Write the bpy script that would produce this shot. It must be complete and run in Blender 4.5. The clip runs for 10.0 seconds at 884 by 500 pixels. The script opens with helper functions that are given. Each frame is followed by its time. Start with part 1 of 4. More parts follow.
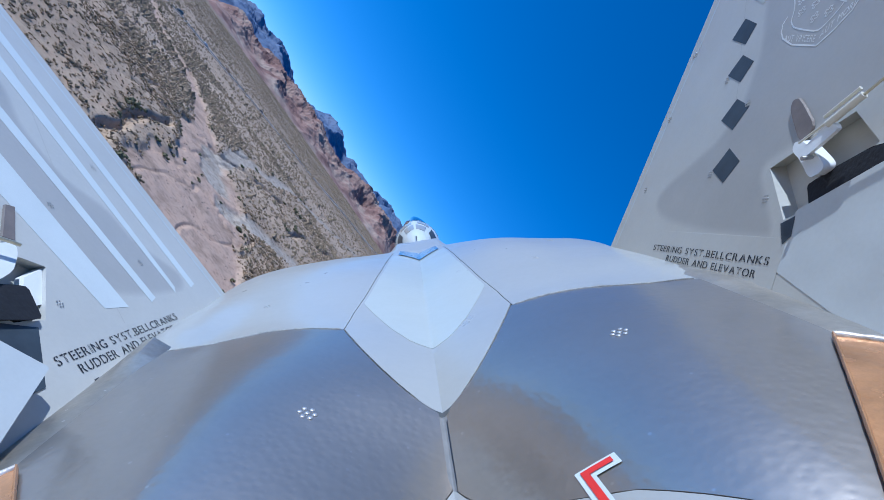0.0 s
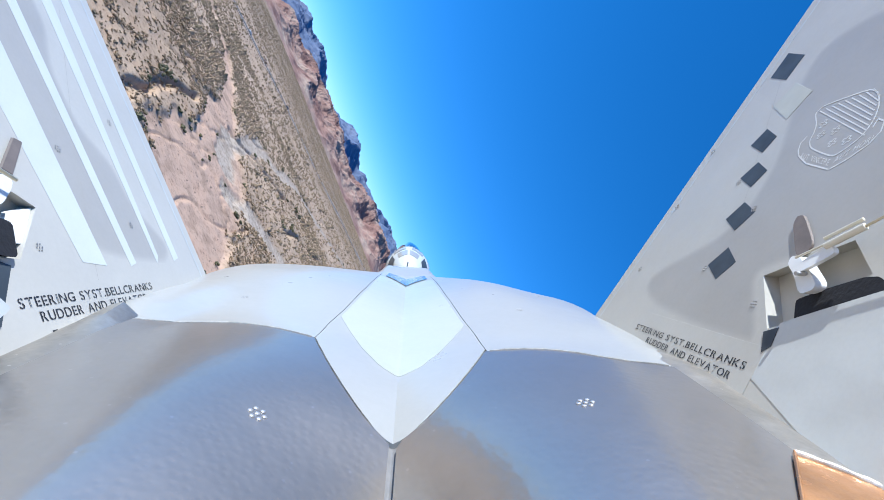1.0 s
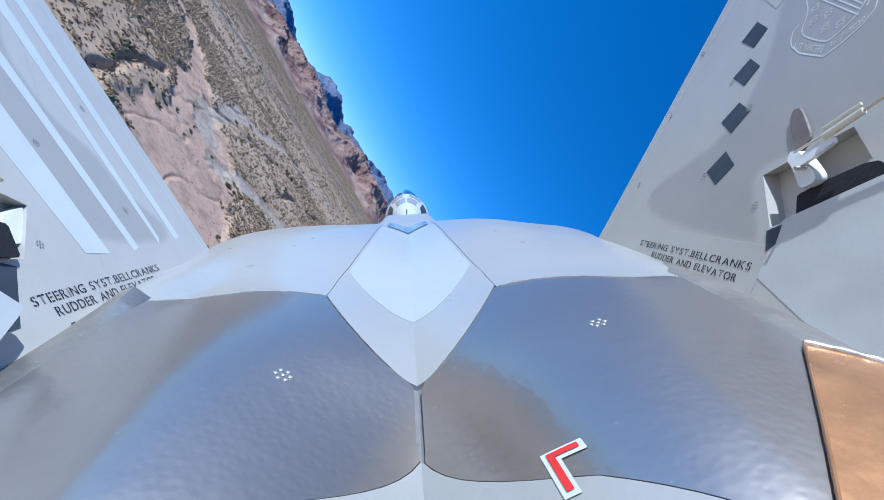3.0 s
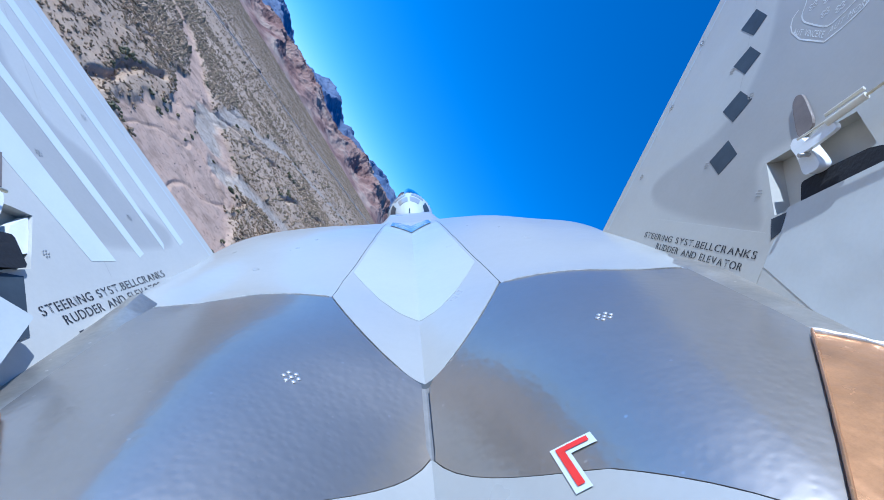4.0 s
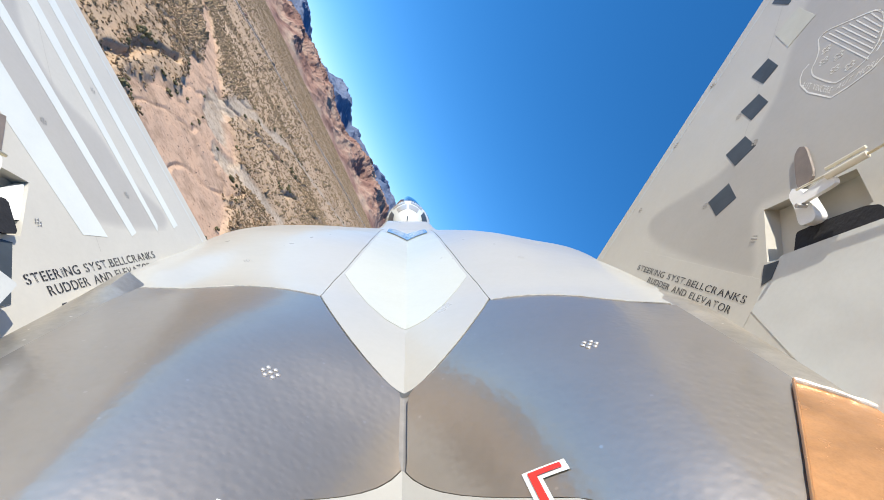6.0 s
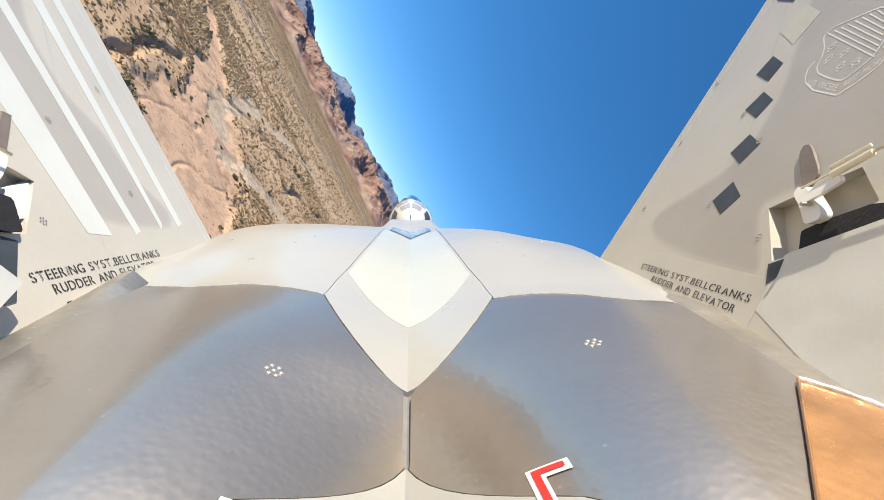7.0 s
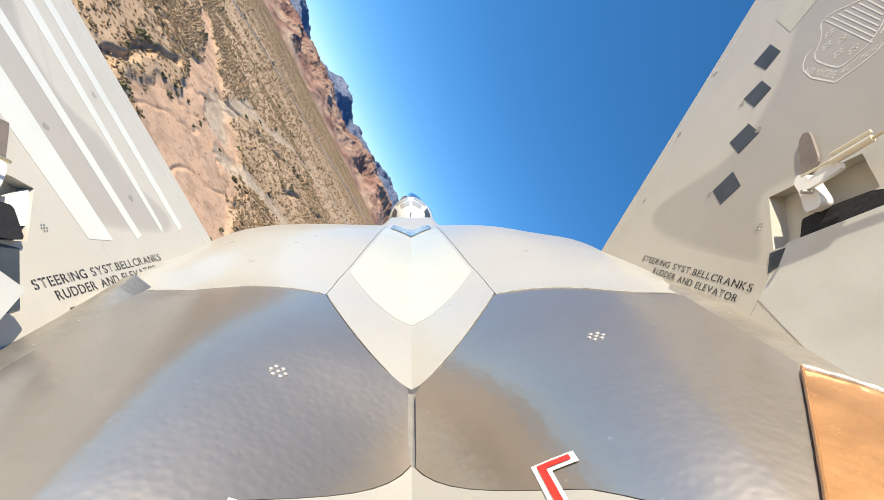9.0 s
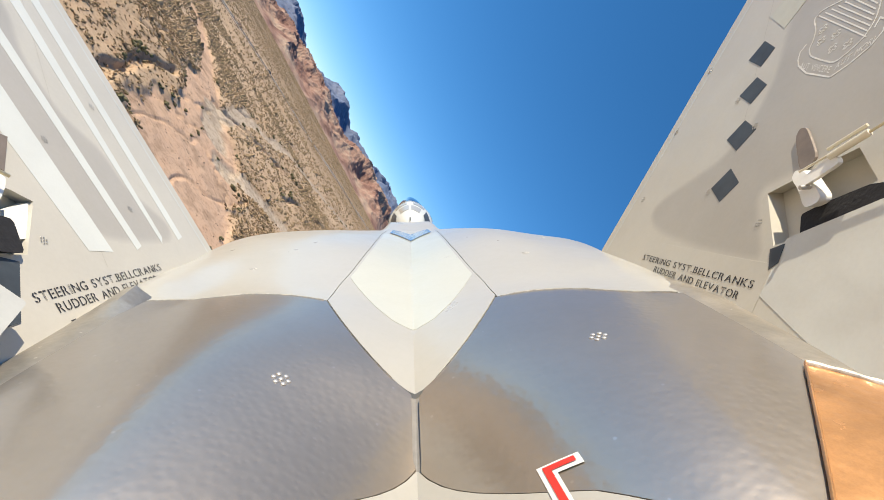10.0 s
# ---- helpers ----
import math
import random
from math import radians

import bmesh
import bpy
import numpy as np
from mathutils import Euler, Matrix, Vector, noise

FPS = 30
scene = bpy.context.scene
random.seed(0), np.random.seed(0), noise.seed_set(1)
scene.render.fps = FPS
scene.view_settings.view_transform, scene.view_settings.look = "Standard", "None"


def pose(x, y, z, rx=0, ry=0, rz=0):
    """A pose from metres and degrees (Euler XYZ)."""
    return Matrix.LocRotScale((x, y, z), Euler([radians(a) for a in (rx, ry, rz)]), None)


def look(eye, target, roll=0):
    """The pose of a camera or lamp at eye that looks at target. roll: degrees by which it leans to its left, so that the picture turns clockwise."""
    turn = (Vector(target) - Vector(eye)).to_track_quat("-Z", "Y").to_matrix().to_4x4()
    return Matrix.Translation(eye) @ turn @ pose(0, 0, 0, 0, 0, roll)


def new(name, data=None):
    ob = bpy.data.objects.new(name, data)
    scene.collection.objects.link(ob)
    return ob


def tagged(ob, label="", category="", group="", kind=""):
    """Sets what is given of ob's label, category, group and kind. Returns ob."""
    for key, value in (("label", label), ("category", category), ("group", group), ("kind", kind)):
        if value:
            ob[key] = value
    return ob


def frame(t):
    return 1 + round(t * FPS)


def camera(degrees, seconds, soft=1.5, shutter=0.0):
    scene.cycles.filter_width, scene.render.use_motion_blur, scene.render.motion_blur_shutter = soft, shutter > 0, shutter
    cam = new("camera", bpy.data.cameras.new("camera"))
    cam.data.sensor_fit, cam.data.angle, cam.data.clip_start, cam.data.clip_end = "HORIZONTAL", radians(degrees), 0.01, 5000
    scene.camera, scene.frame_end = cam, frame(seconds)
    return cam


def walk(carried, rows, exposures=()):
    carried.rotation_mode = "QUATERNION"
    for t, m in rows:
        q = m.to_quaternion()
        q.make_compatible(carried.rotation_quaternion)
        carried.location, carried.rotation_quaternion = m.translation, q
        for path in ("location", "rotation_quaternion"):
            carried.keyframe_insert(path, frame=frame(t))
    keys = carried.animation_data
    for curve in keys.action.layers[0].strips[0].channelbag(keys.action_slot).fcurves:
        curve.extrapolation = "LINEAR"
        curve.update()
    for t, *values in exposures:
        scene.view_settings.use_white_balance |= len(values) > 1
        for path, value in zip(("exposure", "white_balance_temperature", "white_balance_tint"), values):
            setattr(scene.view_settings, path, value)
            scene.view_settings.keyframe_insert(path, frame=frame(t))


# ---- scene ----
# A turbine model jet in a steep left bank over desert scrub; the camera rides on its tail deck.
# Jet axes: x to its starboard, y ahead, z up from its deck; the eye is the origin.
JET = Matrix(((0.43538, 0.0, -0.90025, 0.0), (-0.04649, 0.99867, -0.02248, 0.0), (0.89905, 0.05164, 0.4348, 30.0), (0.0, 0.0, 0.0, 1.0)))
cam = camera(82.0, 10.0, soft=0.8)
TURNS = [
    (0.0, 88.11, 8.40, -2.93),
    (0.5, 89.88, -3.98, -3.40),
    (1.0, 91.75, -4.65, -3.85),
    (1.5, 91.05, -7.90, -3.28),
    (2.0, 88.35, -1.90, -3.42),
    (2.5, 86.45, 0.62, -3.05),
    (2.7, 85.45, 3.00, -4.20),
    (3.8, 85.12, 2.78, -3.30),
    (4.0, 85.12, 4.75, -3.65),
    (4.5, 85.90, 6.50, -3.83),
    (5.0, 86.09, 3.91, -4.18),
    (5.5, 86.27, 1.73, -3.90),
    (5.7, 86.52, -1.80, -3.92),
    (6.8, 85.84, 0.30, -3.63),
    (7.0, 86.22, -1.40, -3.50),
    (7.5, 85.85, -4.39, -3.41),
    (8.0, 85.80, -0.83, -3.42),
    (8.5, 85.69, -0.31, -3.25),
    (9.0, 85.88, -0.00, -3.49),
    (9.5, 86.17, 0.39, -3.57),
    (10.0, 86.29, 1.32, -3.57),
]
walk(cam, [(t, JET @ pose(0, 0, 0, rx, ry, rz)) for t, rx, ry, rz in TURNS],
     exposures=[(0.0, -0.1, 4600, 10), (0.5, 0.3, 4900, 10), (1.0, 0.5, 5200, 10), (1.5, 0.5, 5200, 10), (2.0, 0.35, 5100, 10), (2.5, 0.12, 5000, 10), (4.0, 0.2, 4500, 10), (4.5, 0.33, 4500, 10), (5.5, 0.52, 5500, 10), (7.0, 0.55, 6800, 10), (8.5, 0.60, 6900, 10), (9.2, 0.62, 6900, 10), (10.0, 0.48, 6950, 10)])

# ---- light ----
SUN_JET = Vector((0.21, -0.13, 0.94)).normalized()      # towards the sun, in the jet's axes
SUN_DIR = (JET.to_3x3() @ SUN_JET).normalized()
world = bpy.data.worlds.new("desert_sky")
scene.world = world
world.use_nodes = True
wn, wl = world.node_tree.nodes, world.node_tree.links
sky = wn.new("ShaderNodeTexSky")
sky.sky_type, sky.sun_disc = "NISHITA", False
sky.sun_elevation, sky.sun_rotation = math.asin(SUN_DIR.z), math.atan2(SUN_DIR.x, SUN_DIR.y)
sky.altitude, sky.air_density, sky.dust_density, sky.ozone_density = 4200.0, 0.9, 0.0, 5.0
wn["Background"].inputs["Strength"].default_value = 0.205
deep = wn.new("ShaderNodeHueSaturation")          # the dry desert air: a deeper blue than the model's
deep.inputs["Saturation"].default_value = 1.34
even = wn.new("ShaderNodeGamma")                  # and little glow along the horizon
even.inputs["Gamma"].default_value = 0.78
wl.new(sky.outputs["Color"], even.inputs["Color"])
wl.new(even.outputs["Color"], deep.inputs["Color"])
wl.new(deep.outputs["Color"], wn["Background"].inputs["Color"])
sun = new("sun", bpy.data.lights.new("sun", "SUN"))
sun.data.energy, sun.data.angle, sun.data.color = 5.0, radians(0.53), (1.0, 0.905, 0.76)
sun.matrix_world = look(SUN_DIR * 60, (0, 0, 0))


# ---- materials ----
def shader(name):
    m = bpy.data.materials.new(name)
    m.use_nodes = True
    t = m.node_tree
    return m, t.nodes, t.links, t.nodes["Principled BSDF"]


def ramp(nodes, links, source, stops):
    r = nodes.new("ShaderNodeValToRGB")
    r.color_ramp.elements[0].position, r.color_ramp.elements[0].color = stops[0][0], (*stops[0][1], 1)
    r.color_ramp.elements[1].position, r.color_ramp.elements[1].color = stops[-1][0], (*stops[-1][1], 1)
    for p, c in stops[1:-1]:
        r.color_ramp.elements.new(p).color = (*c, 1)
    links.new(source, r.inputs["Fac"])
    return r.outputs["Color"]


def tex_noise(nodes, links, scale, detail=4.0, rough=0.55, vector=None):
    n = nodes.new("ShaderNodeTexNoise")
    n.inputs["Scale"].default_value, n.inputs["Detail"].default_value, n.inputs["Roughness"].default_value = scale, detail, rough
    if vector:
        links.new(vector, n.inputs["Vector"])
    return n.outputs["Fac"]


def paint(name, color, rough, metal=0.0, coat=0.0, vary=0.12, scale=9.0, bump=0.0, bump_scale=300.0, grime=0.0, stretch=1.0, speck=0.12, coat_rough=0.12, flakes=None, dimples=None):
    """Painted or bare sheet: broad fading, fine grain, uneven gloss and a little relief."""
    m, n, l, b = shader(name)
    at = n.new("ShaderNodeTexCoord").outputs["Object"]
    broad, fine = tex_noise(n, l, scale, 5, 0.6, at), tex_noise(n, l, scale * 28, 3, 0.6, at)
    lo, hi = tuple(c * (1 - vary) for c in color), tuple(min(1, c * (1 + vary)) for c in color)
    base = ramp(n, l, broad, [(0.3, lo), (0.7, hi)])
    mix = n.new("ShaderNodeMix")
    mix.data_type, mix.blend_type = "RGBA", "MULTIPLY"
    mix.inputs["Factor"].default_value = speck + grime
    l.new(base, mix.inputs["A"])
    l.new(ramp(n, l, fine, [(0.35, (0.8, 0.79, 0.77)), (0.6, (1, 1, 1))]), mix.inputs["B"])
    l.new(mix.outputs["Result"], b.inputs["Base Color"])
    gloss = n.new("ShaderNodeMapRange")
    gloss.inputs["To Min"].default_value, gloss.inputs["To Max"].default_value = max(0.03, rough - 0.08), rough + 0.1
    l.new(tex_noise(n, l, scale * 3, 4, 0.6, at), gloss.inputs["Value"])
    l.new(gloss.outputs["Result"], b.inputs["Roughness"])
    if dimples:         # hammered dimples with rounded rims, over a slow waviness
        cells = n.new("ShaderNodeTexVoronoi")
        cells.feature = "SMOOTH_F1"
        cells.inputs["Scale"].default_value, cells.inputs["Smoothness"].default_value = dimples[1], .8
        l.new(at, cells.inputs["Vector"])
        k = n.new("ShaderNodeBump")
        k.inputs["Strength"].default_value, k.inputs["Distance"].default_value = 0.5, dimples[0]
        l.new(cells.outputs["Distance"], k.inputs["Height"])
        slow = n.new("ShaderNodeBump")
        slow.inputs["Strength"].default_value, slow.inputs["Distance"].default_value = 0.5, dimples[0] * 2.0
        l.new(tex_noise(n, l, dimples[1] * .22, 1, .5, at), slow.inputs["Height"])
        l.new(slow.outputs["Normal"], k.inputs["Normal"])
        l.new(k.outputs["Normal"], b.inputs["Normal"])
    b.inputs["Metallic"].default_value, b.inputs["Coat Weight"].default_value, b.inputs["Coat Roughness"].default_value = metal, coat, coat_rough
    if bump:
        k = n.new("ShaderNodeBump")
        k.inputs["Strength"].default_value, k.inputs["Distance"].default_value = 0.5, bump
        drawn = n.new("ShaderNodeMapping")          # lumps drawn out along the jet
        drawn.inputs["Scale"].default_value = (1, stretch, 1)
        l.new(at, drawn.inputs["Vector"])
        l.new(tex_noise(n, l, bump_scale, 1, 0.5, drawn.outputs["Vector"]), k.inputs["Height"])
        l.new(k.outputs["Normal"], b.inputs["Normal"])
    if flakes:          # bright flakes under the lacquer: a broad gloss beside the sharp one
        broad_gloss = n.new("ShaderNodeBsdfPrincipled")
        broad_gloss.inputs["Roughness"].default_value, broad_gloss.inputs["Metallic"].default_value = flakes, metal
        both = n.new("ShaderNodeMixShader")
        l.new(mix.outputs["Result"], broad_gloss.inputs["Base Color"])
        l.new(b.inputs["Normal"].links[0].from_socket, broad_gloss.inputs["Normal"])
        l.new(b.outputs["BSDF"], both.inputs[1])
        l.new(broad_gloss.outputs["BSDF"], both.inputs[2])
        l.new(both.outputs["Shader"], n["Material Output"].inputs["Surface"])
    return m


M_FWD = paint("pale_grey_gloss_paint", (0.375, 0.365, 0.325), 0.30, coat=0.2, vary=0.04, scale=6, bump=0.0006, bump_scale=45)
M_PALE = paint("pale_green_grey_paint", (0.455, 0.46, 0.395), 0.30, coat=0.2, vary=0.03, scale=7, bump=0.0006, bump_scale=45)
M_AFT = paint("hammered_titanium_paint", (0.45, 0.40, 0.335), 0.19, metal=0.85, vary=0.06, scale=3, flakes=0.42, dimples=(0.0003, 190))
M_FAIR = paint("sooty_fairing_paint", (0.40, 0.36, 0.295), 0.32, metal=0.75, vary=0.42, scale=9, grime=0.3, flakes=0.45, dimples=(0.0004, 170))
M_COPPER = paint("heat_stained_copper", (0.56, 0.29, 0.12), 0.24, metal=0.6, vary=0.25, scale=25, grime=0.3, flakes=0.4, dimples=(0.0008, 150))
M_WORN = paint("worn_pale_metal_edge", (0.72, 0.62, 0.50), 0.3, metal=0.4, vary=0.4, scale=120, bump=0.001, bump_scale=250, grime=0.3, speck=.35)
M_CHIP = paint("chipped_edge_paint", (0.40, 0.385, 0.34), 0.5, vary=0.3, scale=150, speck=0.4)
M_SEAM = paint("dark_seam_sealant", (0.18, 0.17, 0.155), 0.5, vary=0.3, scale=40)
M_FIN = paint("warm_grey_fin_paint", (0.51, 0.49, 0.425), 0.36, coat=0.1, vary=0.05, scale=8, bump=0.0012, bump_scale=24)
M_ZONE = paint("mid_grey_camouflage_paint", (0.40, 0.38, 0.335), 0.36, coat=0.1, vary=0.05, scale=8, bump=0.0012, bump_scale=24)
M_LINE_FILM = paint("panel_line_ink", (0.40, 0.38, 0.335), 0.4, scale=8)
M_EDGE = paint("cool_grey_edge_paint", (0.53, 0.545, 0.51), 0.35, vary=0.05, scale=12)
M_WHITE = paint("off_white_marking_film", (0.61, 0.635, 0.60), 0.36, vary=0.04, scale=20)
M_RUDDER = paint("pale_grey_rudder_film", (0.58, 0.59, 0.55), 0.22, coat=0.7, vary=0.05, scale=10, bump=0.008, bump_scale=15, coat_rough=0.05)
M_SLATE = paint("dark_slate_decal", (0.048, 0.058, 0.066), 0.5, vary=0.25, scale=30)
# the chevron's blue is the sky's reflection painted into its film
M_CHEVRON = paint("sky_tinted_gloss_film", (0.11, 0.20, 0.32), 0.18, coat=0.3, vary=0.05, scale=20)
M_BLACK = paint("black_cloth_gaiter", (0.008, 0.008, 0.01), 0.8, vary=0.3, scale=60, bump=0.001, bump_scale=300)
M_PLASTIC = paint("white_nylon", (0.78, 0.77, 0.72), 0.38, vary=0.05, scale=40)
M_BRASS = paint("pale_brass_rod", (0.62, 0.55, 0.38), 0.32, metal=0.6, vary=0.15, scale=60)
M_SLEEVE = paint("cream_plastic_sleeve", (0.66, 0.62, 0.50), 0.34, vary=0.05, scale=50)
M_STENCIL = paint("stencil_ink", (0.03, 0.03, 0.032), 0.6, vary=0.4, scale=60)
M_EMBLEM = paint("emblem_outline_film", (0.72, 0.72, 0.68), 0.45, vary=0.05, scale=40)
M_RED = paint("red_marking_film", (0.62, 0.03, 0.02), 0.4, vary=0.08, scale=60)
M_PATCH = paint("putty_coloured_patch", (0.50, 0.505, 0.44), 0.45, vary=0.05, scale=40)
M_STEEL = paint("bare_rivet_steel", (0.45, 0.44, 0.42), 0.40, metal=0.55, vary=0.1, scale=90)
# brown rib, its colour darkened to carry the shade on its face
M_RIB = paint("shaded_brown_rib_paint", (0.19, 0.155, 0.125), 0.45, vary=0.2, scale=40, speck=.35)

# the sprayed camouflage thins out to the fin's own paint at its border
_t = M_ZONE.node_tree
_mask = _t.nodes.new("ShaderNodeAttribute")
_mask.attribute_name = "spray"
_o = _t.nodes.new("ShaderNodeMix")
_o.data_type = "RGBA"
_o.inputs["A"].default_value = (0.51, 0.49, 0.425, 1)
_t.links.new(_mask.outputs["Fac"], _o.inputs["Factor"])
_b = _t.nodes["Principled BSDF"]
_t.links.new(_b.inputs["Base Color"].links[0].from_socket, _o.inputs["B"])
_t.links.new(_o.outputs["Result"], _b.inputs["Base Color"])

# dried dust specks on the engine skins, their glint painted in as pale colour
for _m in (M_AFT, M_FAIR):
    _t = _m.node_tree
    _b = _t.nodes["Principled BSDF"]
    _v = _t.nodes.new("ShaderNodeTexVoronoi")
    _v.inputs["Scale"].default_value = 85.0
    _t.links.new(_t.nodes.new("ShaderNodeTexCoord").outputs["Object"], _v.inputs["Vector"])
    _s = ramp(_t.nodes, _t.links, _v.outputs["Distance"], [(.07, (1, 1, 1)), (.11, (0, 0, 0))])
    _few = ramp(_t.nodes, _t.links, _v.outputs["Color"], [(.66, (0, 0, 0)), (.70, (1, 1, 1))])
    _x = _t.nodes.new("ShaderNodeMath")
    _x.operation = "MULTIPLY"
    _t.links.new(_s, _x.inputs[0])
    _t.links.new(_few, _x.inputs[1])
    _o = _t.nodes.new("ShaderNodeMix")
    _o.data_type = "RGBA"
    _t.links.new(_x.outputs["Value"], _o.inputs["Factor"])
    _t.links.new(_b.inputs["Base Color"].links[0].from_socket, _o.inputs["A"])
    _o.inputs["B"].default_value = (.80, .77, .70, 1)
    _t.links.new(_o.outputs["Result"], _b.inputs["Base Color"])

M_GLASS, _n, _l, _b = shader("smoked_canopy_glass")
_b.inputs["Base Color"].default_value = (0.03, 0.05, 0.08, 1)
_b.inputs["Roughness"].default_value, _b.inputs["Coat Weight"].default_value = 0.06, 1.0


# ---- building helpers ----
def link_mesh(name, verts, faces, material, parent=None, label="", smooth=True):
    me = bpy.data.meshes.new(name)
    me.from_pydata([tuple(v) for v in verts], [], [tuple(f) for f in faces])
    bm = bmesh.new()
    bm.from_mesh(me)
    bmesh.ops.recalc_face_normals(bm, faces=bm.faces)
    bm.to_mesh(me)
    bm.free()
    me.materials.append(material)
    if smooth:
        me.shade_smooth()
        me.set_sharp_from_angle(angle=radians(38))
    ob = new(name, me)
    if parent:
        ob.parent = parent
    if label:
        ob["label"] = label
    return ob


def part(name, bm, material, parent, label="", smooth=True):
    me = bpy.data.meshes.new(name)
    bmesh.ops.recalc_face_normals(bm, faces=bm.faces)
    bm.to_mesh(me)
    bm.free()
    me.materials.append(material)
    if smooth:
        me.shade_smooth()
        me.set_sharp_from_angle(angle=radians(38))
    ob = new(name, me)
    ob.parent = parent
    if label:
        ob["label"] = label
    return ob


def sheet(rows, thick, down=None):
    """A skin with thickness: rows of points, a rolled lip all round and an under side."""
    nv, nu = len(rows), len(rows[0])
    top = [Vector(p) for r in rows for p in r]
    down = down or (lambda p: Vector((0, 0, -1)))
    low = [p + down(p) * thick for p in top]
    verts, n = top + low, nu * nv
    faces = []
    for j in range(nv - 1):
        for i in range(nu - 1):
            a = j * nu + i
            faces.append((a, a + 1, a + nu + 1, a + nu))
            faces.append((n + a, n + a + nu, n + a + nu + 1, n + a + 1))
    ring = [i for i in range(nu)] + [j * nu + nu - 1 for j in range(1, nv)] + [(nv - 1) * nu + i for i in range(nu - 2, -1, -1)] + [j * nu for j in range(nv - 2, 0, -1)]
    for a, b in zip(ring, ring[1:] + ring[:1]):
        faces.append((a, n + a, n + b, b))
    return verts, faces


def lerp(a, b, t):
    return a + (b - a) * t


def curve(ys, zs):
    """A smooth table: straight pieces, rounded off."""
    yy = np.linspace(ys[0], ys[-1], 800)
    zz = np.interp(yy, ys, zs)
    k = np.exp(-np.linspace(-2.5, 2.5, 61) ** 2 / 2)
    zz = np.convolve(np.pad(zz, 30, mode="reflect", reflect_type="odd"), k / k.sum(), "valid")
    return lambda y: float(np.interp(y, yy, zz))


# ---- the jet's deck ----
jet = tagged(new("model_jet"), "grey turbine model jet with twin canted fins, banking over the desert", "model aircraft")
jet.matrix_world = JET

crest = curve([.0, .1, .2, .3, .35, .4, .45, .55, .65, .75, .85, 1.0, 1.3, 1.7], [-.19, -.15, -.115, -.095, -.087, -.081, -.077, -.072, -.05, -.026, -.018, -.02, -.03, -.05])
valley = curve([.0, .1, .2, .25, .33, .376, .45, .55, .7, .9, 1.2, 1.7], [-.28, -.25, -.215, -.195, -.165, -.13, -.112, -.098, -.07, -.045, -.03, -.05])
flank = curve([.0, .1, .25, .35, .45, .55, .7, 1.0, 1.7], [.31, .32, .32, .32, .322, .33, .35, .38, .42])
XC = 0.16


def finer(points, count):
    """The same run of points, more closely set."""
    u = np.linspace(0, len(points) - 1, count)
    return [points[min(int(k), len(points) - 2)].lerp(points[min(int(k), len(points) - 2) + 1], k - min(int(k), len(points) - 2)) for k in u]


def ease(t):
    t = min(1.0, max(0.0, t))
    return t * t * (3 - 2 * t)


def dents(x, y):
    """What sets the two sides apart from a true form: a sagging starboard hump and swollen shoulders."""
    sag = -.017 * ease((x - .10) / .15) * ease((y - .58) / .2) if x > 0 else 0.0
    return sag + .008 * ease((abs(x) - .21) / .05) * math.exp(-((y - .50) / .085) ** 2)


def deck(x, y):
    """Height of the deck: two engine humps with a sharp valley between them."""
    d, x, c, v, o = dents(x, y), abs(x), crest(y), valley(y), flank(y)
    if x < XC:
        return c - (c - v) * ((XC - x) / XC) ** 1.7 + d
    u, n = min((x - XC) / (o - XC), 1.0), float(np.interp(y, [.45, .75], [5.5, 3.2]))
    return c - .16 * (1 - (1 - u ** n) ** (1 / n)) + d


def on(x, y, lift=0.0):
    return Vector((x, y, deck(x, y) + lift))


def section(y, x_in, n_flat=14, n_round=16, x_turn=0.245, s=1):
    """Points of one side's cross-section, from x_in over the shoulder and down the flank."""
    o, n, c = flank(y), float(np.interp(y, [.45, .75], [5.5, 3.2])), crest(y)
    x_turn = max(x_turn, x_in + 0.001)
    pts = [(lerp(x_in, x_turn, i / n_flat), None) for i in range(n_flat)] if n_flat else []
    u0 = (x_turn - XC) / (o - XC)
    th0 = math.asin(min(1, u0 ** (n / 2)))
    for i in range(n_round + 1):
        th = lerp(th0, math.pi / 2, i / n_round)
        pts.append((XC + (o - XC) * math.sin(th) ** (2 / n), c - .16 * (1 - max(0.0, math.cos(th)) ** (2 / n))))
    return [Vector((x, y, deck(s * x, y) if z is None else z + dents(s * x, y))) for x, z in pts]


def centre_edge(y):
    """Half width of the centre panel."""
    if y < .378:
        return 0.0
    if y < .515:
        return .086 * ((y - .378) / .137) ** .53
    return float(np.interp(y, [.515, .574, .634, .698, .762, .88, 1.13, 1.7], [.086, .082, .073, .0655, .059, .0545, .055, .04]))


def tail_edge(y):
    """Half width of the pale panel between the nozzles."""
    d = max(0.0, .324 - y)
    return .48 * d + 5.2 * d * d if d < .09 else .0853 + (d - .09) * .97


def break_line(x):
    """Where the aft panels meet the forward ones."""
    if x > 0:
        return float(np.interp(x, [.08, .12, .17, .22, .25, .4], [.509, .506, .494, .468, .442, .43]))
    return float(np.interp(-x, [.08, .12, .17, .22, .25, .4], [.514, .519, .519, .499, .474, .462]))


